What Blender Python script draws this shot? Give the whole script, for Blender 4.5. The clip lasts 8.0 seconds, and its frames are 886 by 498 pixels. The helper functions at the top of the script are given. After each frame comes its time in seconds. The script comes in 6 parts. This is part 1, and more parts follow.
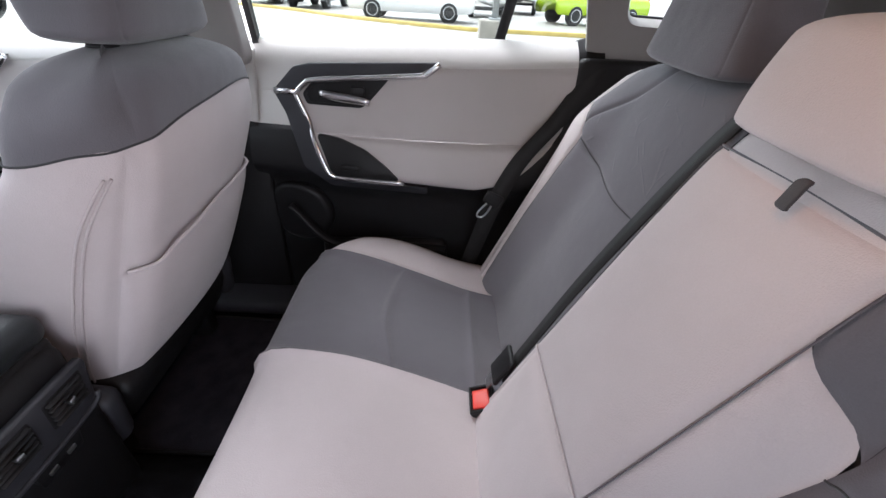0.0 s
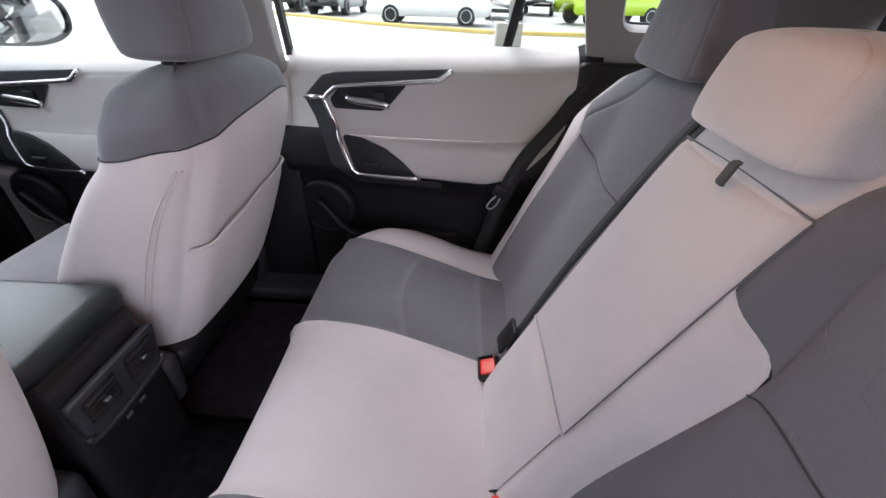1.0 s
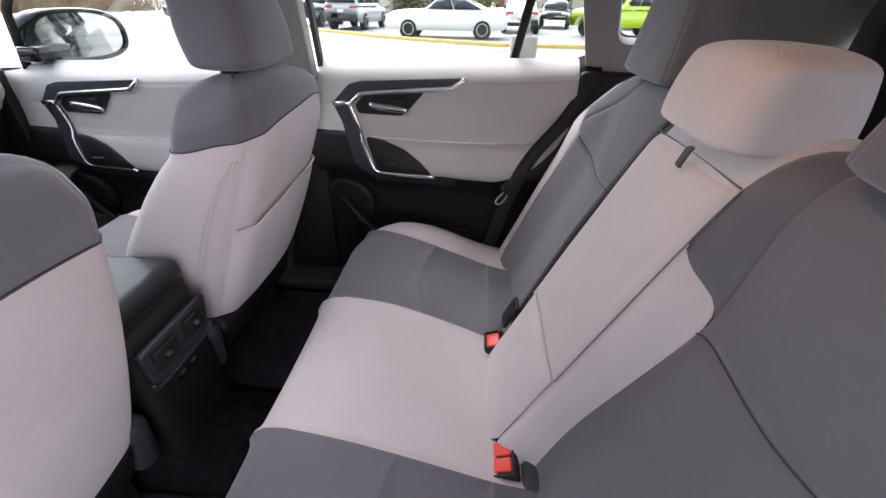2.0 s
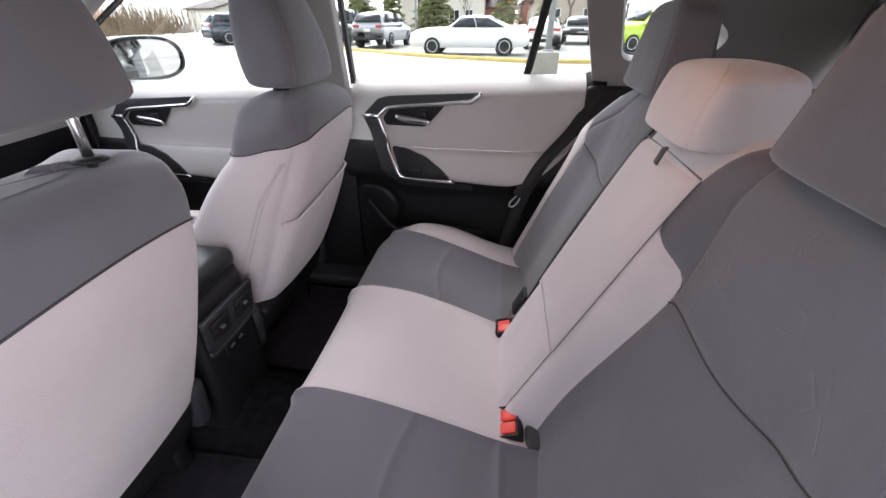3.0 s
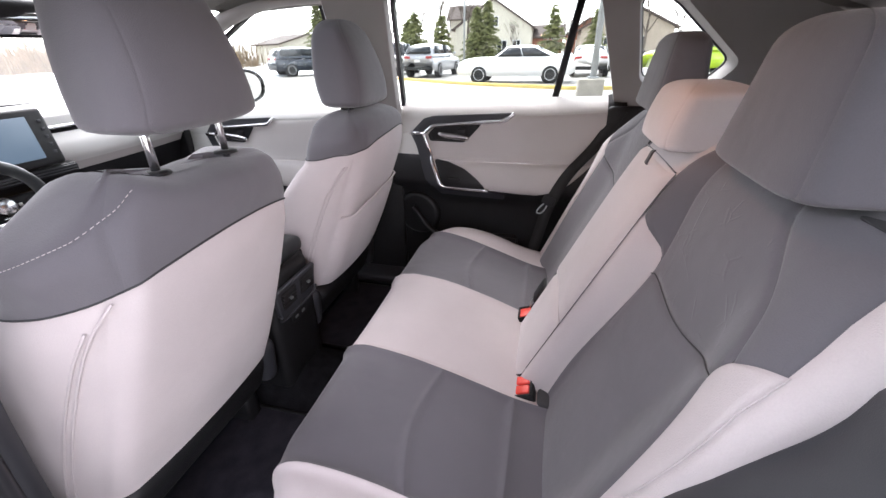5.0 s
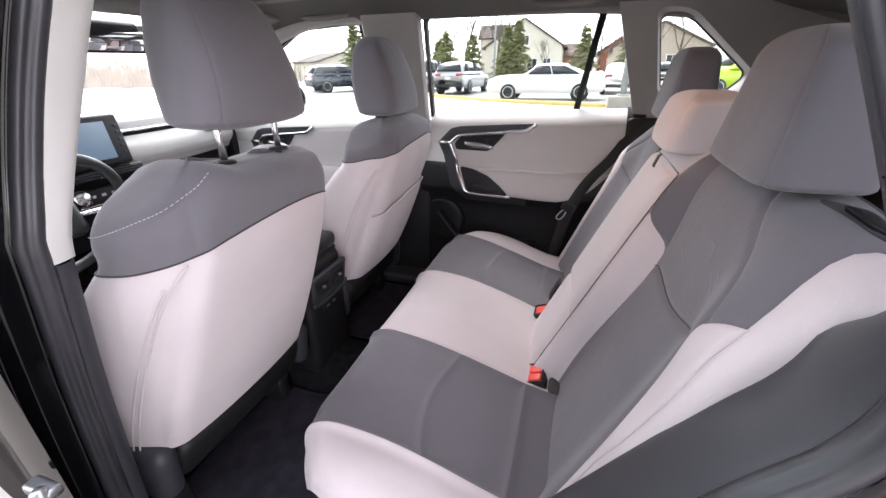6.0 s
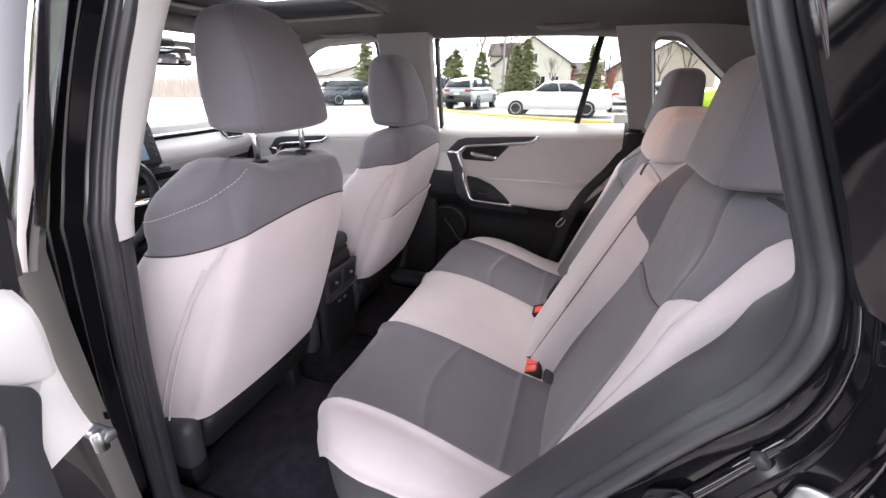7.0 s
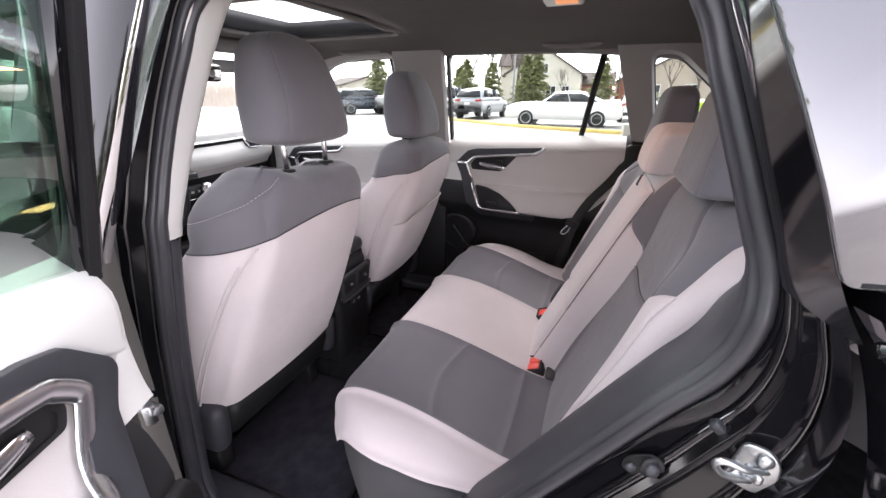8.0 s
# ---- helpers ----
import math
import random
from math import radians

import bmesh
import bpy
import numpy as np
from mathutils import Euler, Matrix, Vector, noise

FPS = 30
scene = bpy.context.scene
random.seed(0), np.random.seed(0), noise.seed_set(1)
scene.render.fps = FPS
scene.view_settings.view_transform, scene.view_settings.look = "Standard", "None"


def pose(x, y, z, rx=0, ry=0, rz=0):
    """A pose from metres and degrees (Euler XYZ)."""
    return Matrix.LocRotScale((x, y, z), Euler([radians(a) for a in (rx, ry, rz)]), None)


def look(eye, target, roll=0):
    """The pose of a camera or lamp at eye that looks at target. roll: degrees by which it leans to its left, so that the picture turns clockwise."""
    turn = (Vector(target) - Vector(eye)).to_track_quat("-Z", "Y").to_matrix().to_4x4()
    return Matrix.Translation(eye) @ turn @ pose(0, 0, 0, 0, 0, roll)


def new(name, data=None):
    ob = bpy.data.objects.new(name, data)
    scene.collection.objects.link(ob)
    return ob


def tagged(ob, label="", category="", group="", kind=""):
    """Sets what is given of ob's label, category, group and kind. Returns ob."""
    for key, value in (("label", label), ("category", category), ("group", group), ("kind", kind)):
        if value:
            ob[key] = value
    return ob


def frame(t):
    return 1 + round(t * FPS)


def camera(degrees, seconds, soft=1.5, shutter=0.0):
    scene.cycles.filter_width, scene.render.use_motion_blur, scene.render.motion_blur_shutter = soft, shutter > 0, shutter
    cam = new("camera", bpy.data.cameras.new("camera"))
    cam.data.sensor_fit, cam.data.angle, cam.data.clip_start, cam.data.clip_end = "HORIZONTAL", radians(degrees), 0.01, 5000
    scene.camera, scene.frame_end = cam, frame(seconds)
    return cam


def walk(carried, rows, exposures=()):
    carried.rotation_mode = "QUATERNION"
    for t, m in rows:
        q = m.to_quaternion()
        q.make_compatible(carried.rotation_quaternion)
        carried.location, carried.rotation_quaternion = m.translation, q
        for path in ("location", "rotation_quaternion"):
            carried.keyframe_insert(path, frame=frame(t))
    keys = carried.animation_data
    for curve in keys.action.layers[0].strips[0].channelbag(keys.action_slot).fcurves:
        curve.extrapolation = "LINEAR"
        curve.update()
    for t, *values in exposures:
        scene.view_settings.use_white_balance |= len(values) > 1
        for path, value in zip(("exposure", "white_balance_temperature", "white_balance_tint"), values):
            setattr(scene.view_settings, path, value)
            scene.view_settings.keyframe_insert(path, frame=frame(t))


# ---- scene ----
cam = camera(95.9, 8.0)
PATH = [
    (0, (0.33, -0.359, 1.298), (0.369, 1.307, 0.193), 3.4),
    (0.5, (0.336, -0.418, 1.31), (0.346, 1.249, 0.205), 2.7),
    (1, (0.344, -0.469, 1.324), (0.294, 1.202, 0.225), 1.7),
    (1.5, (0.349, -0.529, 1.327), (0.271, 1.153, 0.248), 1.5),
    (3, (0.38, -0.726, 1.353), (0.15, 0.991, 0.353), 0.0),
    (3.5, (0.391, -0.771, 1.352), (0.125, 0.96, 0.386), -0.1),
    (4, (0.407, -0.817, 1.353), (0.059, 0.916, 0.418), -0.9),
    (4.5, (0.429, -0.868, 1.359), (0.023, 0.867, 0.45), -1.4),
    (5.8, (0.464, -1.0, 1.353), (-0.068, 0.733, 0.506), -0.9),
    (6, (0.475, -1.019, 1.348), (-0.092, 0.713, 0.523), -1.0),
    (6.5, (0.48, -1.07, 1.345), (-0.119, 0.665, 0.551), -0.5),
    (7, (0.507, -1.115, 1.347), (-0.093, 0.632, 0.583), -0.0),
    (7.5, (0.522, -1.156, 1.358), (-0.092, 0.597, 0.617), 0.3),
    (8, (0.533, -1.192, 1.366), (-0.115, 0.555, 0.64), 0.1),
]
walk(cam, [(t, look(eye, target, roll)) for t, eye, target, roll in PATH], [(0.0, 3.62, 6150, 15), (1.5, 3.55, 6180, 16), (3.5, 3.55, 6350, 19), (4.5, 3.72, 6400, 19), (6.0, 3.82, 6450, 19), (8.0, 3.70, 6540, 20)])
SKY, SUN, LAMP = 0.15, 0.3, 0.065

# ---- light ----
world = bpy.data.worlds.new("overcast_sky")
scene.world = world
world.use_nodes = True
wt = world.node_tree
wt.nodes.clear()
sky = wt.nodes.new("ShaderNodeTexSky")
sky.sky_type, sky.sun_disc = "NISHITA", False
sky.sun_elevation, sky.sun_rotation = radians(58), radians(-35)
sky.dust_density, sky.air_density = 2.0, 1.0
grey = wt.nodes.new("ShaderNodeRGBToBW")
milk = wt.nodes.new("ShaderNodeMix")
milk.data_type = "RGBA"
milk.inputs[0].default_value = 0.86
back = wt.nodes.new("ShaderNodeBackground")
back.inputs[1].default_value = SKY
wout = wt.nodes.new("ShaderNodeOutputWorld")
wt.links.new(sky.outputs[0], grey.inputs[0])
wt.links.new(sky.outputs[0], milk.inputs[6])
wt.links.new(grey.outputs[0], milk.inputs[7])
wt.links.new(milk.outputs[2], back.inputs[0])
wt.links.new(back.outputs[0], wout.inputs[0])
sun = new("sun", bpy.data.lights.new("sun", "SUN"))
sun.data.energy, sun.data.angle, sun.data.color = SUN, radians(50), (1.0, 0.98, 0.95)
sun.matrix_basis = look((-3.2, 4.6, 9), (0, 0, 0))


# ---- materials ----
def material(name, color, rough=0.6, metal=0.0, vary=0.12, scale=6.0, fine=0.0, fine_scale=400.0, bump=0.0, coat=0.0, spec=0.5, stretch=(1, 1, 1), second=None, sheen=0.0):
    """Two scales of colour variation, with a bump of fine grain."""
    m = bpy.data.materials.new(name)
    m.use_nodes = True
    t = m.node_tree
    b = t.nodes["Principled BSDF"]
    tc = t.nodes.new("ShaderNodeTexCoord")
    mp = t.nodes.new("ShaderNodeMapping")
    mp.inputs["Scale"].default_value = stretch
    t.links.new(tc.outputs["Object"], mp.inputs[0])
    n1 = t.nodes.new("ShaderNodeTexNoise")
    n1.inputs["Scale"].default_value, n1.inputs["Detail"].default_value = scale, 5
    n2 = t.nodes.new("ShaderNodeTexNoise")
    n2.inputs["Scale"].default_value, n2.inputs["Detail"].default_value = fine_scale, 2
    for n in (n1, n2):
        t.links.new(mp.outputs[0], n.inputs["Vector"])
    mix = t.nodes.new("ShaderNodeMix")
    mix.data_type = "RGBA"
    dark = second or tuple(c * (1 - vary) for c in color)
    lite = tuple(min(1, c * (1 + vary * 0.6)) for c in color)
    mix.inputs[6].default_value, mix.inputs[7].default_value = (*dark, 1), (*lite, 1)
    ramp = t.nodes.new("ShaderNodeMapRange")
    ramp.inputs[1].default_value, ramp.inputs[2].default_value = 0.3, 0.7
    t.links.new(n1.outputs[0], ramp.inputs[0])
    last = ramp.outputs[0]
    if fine:
        add = t.nodes.new("ShaderNodeMath")
        add.operation = "MULTIPLY_ADD"
        sub = t.nodes.new("ShaderNodeMath")
        sub.operation = "SUBTRACT"
        sub.inputs[1].default_value = 0.5
        t.links.new(n2.outputs[0], sub.inputs[0])
        t.links.new(sub.outputs[0], add.inputs[0])
        add.inputs[1].default_value = fine
        t.links.new(last, add.inputs[2])
        add.use_clamp = True
        last = add.outputs[0]
    t.links.new(last, mix.inputs[0])
    t.links.new(mix.outputs[2], b.inputs["Base Color"])
    b.inputs["Roughness"].default_value, b.inputs["Metallic"].default_value = rough, metal
    b.inputs["Coat Weight"].default_value, b.inputs["Coat Roughness"].default_value = coat, 0.04
    b.inputs["Specular IOR Level"].default_value = spec
    b.inputs["Sheen Weight"].default_value = sheen
    if bump:
        bp = t.nodes.new("ShaderNodeBump")
        bp.inputs["Strength"].default_value, bp.inputs["Distance"].default_value = bump, 0.002
        t.links.new(n2.outputs[0], bp.inputs["Height"])
        t.links.new(bp.outputs[0], b.inputs["Normal"])
    return m


def fabric(name, color, emboss=0.0, vary=0.07):
    """Woven upholstery: a fine weave, soft wear, and embossed broken strokes where wanted."""
    m = material(name, color, rough=0.92, vary=vary, scale=5.0, fine=0.9, fine_scale=520.0, spec=0.2, sheen=0.25)
    t = m.node_tree
    b = t.nodes["Principled BSDF"]
    tc = t.nodes.new("ShaderNodeTexCoord")
    weave = t.nodes.new("ShaderNodeTexVoronoi")
    weave.inputs["Scale"].default_value = 620
    t.links.new(tc.outputs["Object"], weave.inputs["Vector"])
    b1 = t.nodes.new("ShaderNodeBump")
    b1.inputs["Strength"].default_value, b1.inputs["Distance"].default_value = 0.35, 0.0008
    t.links.new(weave.outputs["Distance"], b1.inputs["Height"])
    soft = t.nodes.new("ShaderNodeTexNoise")
    soft.inputs["Scale"].default_value, soft.inputs["Detail"].default_value = 7.0, 3
    t.links.new(tc.outputs["Object"], soft.inputs["Vector"])
    b2 = t.nodes.new("ShaderNodeBump")
    b2.inputs["Strength"].default_value, b2.inputs["Distance"].default_value = 0.5, 0.012
    t.links.new(soft.outputs[0], b2.inputs["Height"])
    t.links.new(b1.outputs[0], b2.inputs["Normal"])
    last = b2
    if emboss:
        cell = t.nodes.new("ShaderNodeTexVoronoi")
        cell.feature = "DISTANCE_TO_EDGE"
        cell.inputs["Scale"].default_value = 15
        t.links.new(tc.outputs["Object"], cell.inputs["Vector"])
        line = t.nodes.new("ShaderNodeMapRange")
        line.inputs[1].default_value, line.inputs[2].default_value = 0.0, 0.035
        line.inputs[3].default_value, line.inputs[4].default_value = 1.0, 0.0
        t.links.new(cell.outputs["Distance"], line.inputs[0])
        gate = t.nodes.new("ShaderNodeTexNoise")
        gate.inputs["Scale"].default_value = 24
        t.links.new(tc.outputs["Object"], gate.inputs["Vector"])
        cut = t.nodes.new("ShaderNodeMapRange")
        cut.inputs[1].default_value, cut.inputs[2].default_value = 0.5, 0.56
        t.links.new(gate.outputs[0], cut.inputs[0])
        mul = t.nodes.new("ShaderNodeMath")
        mul.operation = "MULTIPLY"
        t.links.new(line.outputs[0], mul.inputs[0])
        t.links.new(cut.outputs[0], mul.inputs[1])
        b3 = t.nodes.new("ShaderNodeBump")
        b3.inputs["Strength"].default_value, b3.inputs["Distance"].default_value = emboss, 0.002
        t.links.new(mul.outputs[0], b3.inputs["Height"])
        t.links.new(b2.outputs[0], b3.inputs["Normal"])
        last = b3
    t.links.new(last.outputs[0], b.inputs["Normal"])
    return m


def glass_material(name, tint=(0.9, 0.95, 0.93), gloss=0.03):
    m = bpy.data.materials.new(name)
    m.use_nodes = True
    t = m.node_tree
    t.nodes.clear()
    out = t.nodes.new("ShaderNodeOutputMaterial")
    clear = t.nodes.new("ShaderNodeBsdfTransparent")
    clear.inputs[0].default_value = (*tint, 1)
    shine = t.nodes.new("ShaderNodeBsdfGlossy")
    shine.inputs["Roughness"].default_value = 0.02
    edge = t.nodes.new("ShaderNodeLayerWeight")
    edge.inputs[0].default_value = 0.5
    power = t.nodes.new("ShaderNodeMath")
    power.operation = "POWER"
    power.inputs[1].default_value = 4.0
    t.links.new(edge.outputs["Facing"], power.inputs[0])
    fres = t.nodes.new("ShaderNodeMath")
    fres.operation = "MULTIPLY_ADD"
    fres.inputs[1].default_value, fres.inputs[2].default_value = 0.6, gloss
    t.links.new(power.outputs[0], fres.inputs[0])
    mix = t.nodes.new("ShaderNodeMixShader")
    t.links.new(fres.outputs[0], mix.inputs[0])
    t.links.new(clear.outputs[0], mix.inputs[1])
    t.links.new(shine.outputs[0], mix.inputs[2])
    t.links.new(mix.outputs[0], out.inputs[0])
    return m


def glow(name, color, strength):
    m = bpy.data.materials.new(name)
    m.use_nodes = True
    b = m.node_tree.nodes["Principled BSDF"]
    b.inputs["Base Color"].default_value = (*color, 1)
    b.inputs["Emission Color"].default_value = (*color, 1)
    b.inputs["Emission Strength"].default_value = strength
    return m


LIGHT = fabric("light_grey_fabric", (0.56, 0.502, 0.503))
DARK = fabric("dark_grey_fabric", (0.134, 0.127, 0.140), emboss=0.0)
DARKEMB = fabric("embossed_dark_grey_fabric", (0.134, 0.127, 0.140), emboss=0.30)
CORE = material("seat_foam_cover", (0.05, 0.05, 0.052), rough=0.9)
VINYL = material("light_grey_vinyl", (0.53, 0.495, 0.48), rough=0.55, vary=0.05, scale=4, fine=0.2, fine_scale=500, bump=0.15)
BELTTRIM = material("pale_grey_plastic", (0.65, 0.64, 0.615), rough=0.5, vary=0.04, scale=4, fine=0.15, fine_scale=600, bump=0.12)
BLACKP = material("black_grained_plastic", (0.012, 0.012, 0.0132), rough=0.5, spec=0.35, vary=0.25, scale=9, fine=0.3, fine_scale=700, bump=0.2)
GREYP = material("charcoal_plastic", (0.034, 0.035, 0.041), rough=0.5, vary=0.12, scale=7, fine=0.25, fine_scale=800, bump=0.15)
LIDPAD = material("black_leatherette", (0.022, 0.026, 0.028), rough=0.38, vary=0.2, scale=8, fine=0.3, fine_scale=300, bump=0.15)
RUBBER = material("black_rubber_seal", (0.036, 0.036, 0.041), rough=0.36, vary=0.2, scale=14)
CARPET = material("black_carpet", (0.012, 0.012, 0.014), rough=0.98, vary=0.5, scale=30, fine=0.9, fine_scale=350, bump=0.8, spec=0.1)
MATP = material("dark_floor_mat_carpet", (0.034, 0.033, 0.042), rough=0.97, vary=0.3, scale=20, fine=0.9, fine_scale=380, bump=0.9, spec=0.1)
CHROME = material("brushed_satin_chrome", (0.80, 0.80, 0.81), rough=0.24, metal=1.0, vary=0.05)
STEEL = material("zinc_plated_steel", (0.50, 0.52, 0.53), rough=0.36, metal=1.0, vary=0.25, scale=60)
PAINT = material("black_car_paint", (0.004, 0.004, 0.005), rough=0.07, spec=0.5, vary=0.3, scale=3)
HEADLINER = material("grey_headliner_cloth", (0.225, 0.213, 0.203), rough=0.95, vary=0.05, scale=5, fine=0.4, fine_scale=500, bump=0.2, spec=0.1)
PILLAR = material("pale_grey_pillar_trim", (0.33, 0.312, 0.302), rough=0.6, vary=0.04, scale=4, fine=0.2, fine_scale=600, bump=0.12)
WEB = material("dark_seat_belt_webbing", (0.015, 0.015, 0.016), rough=0.75, vary=0.15, scale=40, stretch=(1, 1, 1), fine=0.5, fine_scale=900, bump=0.3)
REDB = material("red_plastic_button", (0.75, 0.05, 0.03), rough=0.4, vary=0.08)
STITCH = material("white_thread", (0.75, 0.72, 0.72), rough=0.9)
GLASS = glass_material("clear_side_glass", (0.70, 0.735, 0.72))
GREENGLASS = glass_material("green_tinted_glass", (0.44, 0.60, 0.52), 0.20)
SCREEN = glow("lit_touch_screen", (0.02, 0.03, 0.04), 0.5)


def gloss_material(name, color, low, high):
    """Dark glass with a coating whose gloss grows towards grazing sight."""
    m = material(name, color, rough=0.05, spec=0.3, vary=0.1)
    t = m.node_tree
    shine = t.nodes.new("ShaderNodeBsdfGlossy")
    shine.inputs["Roughness"].default_value = 0.03
    shine.inputs[0].default_value = (0.96, 0.95, 1.0, 1)
    edge = t.nodes.new("ShaderNodeLayerWeight")
    edge.inputs[0].default_value = 0.5
    fac = t.nodes.new("ShaderNodeMapRange")
    fac.inputs[3].default_value, fac.inputs[4].default_value = low, high
    t.links.new(edge.outputs["Facing"], fac.inputs[0])
    mix = t.nodes.new("ShaderNodeMixShader")
    t.links.new(fac.outputs[0], mix.inputs[0])
    t.links.new(t.nodes["Principled BSDF"].outputs[0], mix.inputs[1])
    t.links.new(shine.outputs[0], mix.inputs[2])
    t.links.new(mix.outputs[0], t.nodes["Material Output"].inputs[0])
    return m


PRIVACY = gloss_material("coated_privacy_glass", (0.02, 0.021, 0.023), 0.09, 0.42)
JAMBGLOSS = gloss_material("polished_black_jamb_paint", (0.004, 0.004, 0.005), 0.03, 0.22)
QUARTER = gloss_material("polished_black_quarter_paint", (0.004, 0.004, 0.005), 0.06, 0.45)
# Gloss raised well above the paint's, for strips that stand in for pillar highlights.
HIGHLIGHT_GLOSS = gloss_material("polished_black_highlight_gloss", (0.01, 0.01, 0.012), 0.15, 0.75)


# ---- builders ----
WORLD = {}


def thing(name, at=(0, 0, 0), label="", category="", group="", kind="", turn=0.0):
    ob = new(name)
    m = pose(*at, 0, 0, turn)
    ob.matrix_basis = m
    ob.empty_display_size = 0.05
    WORLD[ob] = m
    return tagged(ob, label, category, group, kind)


def to_object(name, bm, mat, parent=None, smooth=True):
    if parent is not None:
        bm.transform(WORLD[parent].inverted())
    me = bpy.data.meshes.new(name)
    bm.to_mesh(me)
    bm.free()
    me.polygons.foreach_set("use_smooth", [smooth] * len(me.polygons))
    me.materials.append(mat)
    ob = new(name, me)
    if parent is not None:
        ob.parent = parent
        WORLD[ob] = WORLD[parent]
    else:
        WORLD[ob] = Matrix()
    return ob


def part(name, bm, mat, parent, label="", smooth=True):
    ob = to_object(name, bm, mat, parent, smooth)
    return tagged(ob, label)


def solo(name, bm, mat, label, category, group="", kind="", smooth=True):
    return tagged(to_object(name, bm, mat, None, smooth), label, category, group, kind)


def sharpen(ob, degrees=35):
    """Smooth faces, but hard edges where the turn is strong."""
    ob.data.set_sharp_from_angle(angle=radians(degrees))
    return ob


def spline(keys, t):
    """Catmull-Rom through (parameter, value...) rows."""
    if t <= keys[0][0]:
        i = 0
    elif t >= keys[-1][0]:
        i = len(keys) - 2
    else:
        i = max(k for k in range(len(keys) - 1) if keys[k][0] <= t)
    p0, p1, p2, p3 = (keys[max(0, min(len(keys) - 1, i + d))] for d in (-1, 0, 1, 2))
    h = p2[0] - p1[0]
    u = min(1, max(0, (t - p1[0]) / h))
    out = []
    for k in range(1, len(p1)):
        m1 = (p2[k] - p0[k]) / max(1e-9, p2[0] - p0[0]) * h
        m2 = (p3[k] - p1[k]) / max(1e-9, p3[0] - p1[0]) * h
        out.append((2 * u**3 - 3 * u**2 + 1) * p1[k] + (u**3 - 2 * u**2 + u) * m1 + (-2 * u**3 + 3 * u**2) * p2[k] + (u**3 - u**2) * m2)
    return out


def curve2(points, t, curved=True):
    """A point at t in 0..1 along a line of points."""
    n = len(points) - 1
    if not curved or n == 1:
        i = min(n - 1, int(t * n))
        u = t * n - i
        return tuple(a + (b - a) * u for a, b in zip(points[i], points[i + 1]))
    return tuple(spline([(k / n, *p) for k, p in enumerate(points)], t))


def even(points, n):
    """The same line, by points at even lengths."""
    pts = line(points, 60)
    far = [0.0]
    for p, q in zip(pts, pts[1:]):
        far.append(far[-1] + math.dist(p, q))
    out, i = [], 0
    for k in range(n + 1):
        d = far[-1] * k / n
        while i < len(pts) - 2 and far[i + 1] < d:
            i += 1
        u = (d - far[i]) / max(1e-9, far[i + 1] - far[i])
        out.append(tuple(a + (b - a) * u for a, b in zip(pts[i], pts[i + 1])))
    return out


def grid(fn, nu, nv, close_u=False, close_v=False):
    bm = bmesh.new()
    cu, cv = nu + (not close_u), nv + (not close_v)
    vs = [[bm.verts.new(fn(i / nu, j / nv)) for j in range(cv)] for i in range(cu)]
    for i in range(nu):
        for j in range(nv):
            a, b, c, d = vs[i][j], vs[(i + 1) % cu][j], vs[(i + 1) % cu][(j + 1) % cv], vs[i][(j + 1) % cv]
            if len({a, b, c, d}) == 4:
                bm.faces.new((a, b, c, d))
    return bm


def smooth01(a, b, x):
    u = min(1, max(0, (x - a) / (b - a)))
    return u * u * (3 - 2 * u)


def panel(name, surf, bottom, top, left, right, mat, parent, label="", nu=22, nv=22, groove=0.007, width=0.010, puff=0.004, lift=0.0, thick=0.0):
    """A sewn panel: a patch between four lines drawn in a surface's (s, v), drawn in at its seams."""
    def flat(u, v):
        b, t, l, r = curve2(bottom, u), curve2(top, u), curve2(left, v), curve2(right, v)
        p00, p10, p01, p11 = bottom[0], bottom[-1], top[0], top[-1]
        return tuple((1 - v) * b[k] + v * t[k] + (1 - u) * l[k] + u * r[k]
                     - ((1 - u) * (1 - v) * p00[k] + u * (1 - v) * p10[k] + (1 - u) * v * p01[k] + u * v * p11[k]) for k in (0, 1))

    def ease(a):
        return a - 0.13 * math.sin(2 * math.pi * a)

    def point(a, c):
        u, v = ease(a), ease(c)
        s, w = flat(u, v)
        e = min(math.dist((s, w), flat(x, y)) for x, y in ((0, v), (1, v), (u, 0), (u, 1)))
        off = lift - groove * math.exp(-(e / width) ** 2) + puff * (1 - math.exp(-e / 0.05))
        p = Vector(surf(s, w))
        h = 0.004
        n = (Vector(surf(s + h, w)) - Vector(surf(s - h, w))).cross(Vector(surf(s, w + h)) - Vector(surf(s, w - h)))
        n.normalize()
        return p + n * off * surf.sign
    bm = grid(point, nu, nv)
    if thick:
        bmesh.ops.solidify(bm, geom=bm.faces[:], thickness=thick)
    bmesh.ops.recalc_face_normals(bm, faces=bm.faces[:])
    return part(name, bm, mat, parent, label)


def lining(surf, s0, s1, v0, v1, depth, nu, nv):
    """What lies under the sewn panels: the same surface, set in by depth."""
    def fn(u, v):
        s, w, h = s0 + (s1 - s0) * u, v0 + (v1 - v0) * v, 0.004
        n = (Vector(surf(s + h, w)) - Vector(surf(s - h, w))).cross(Vector(surf(s, w + h)) - Vector(surf(s, w - h)))
        n.normalize()
        return Vector(surf(s, w)) - n * depth * surf.sign
    return grid(fn, nu, nv)


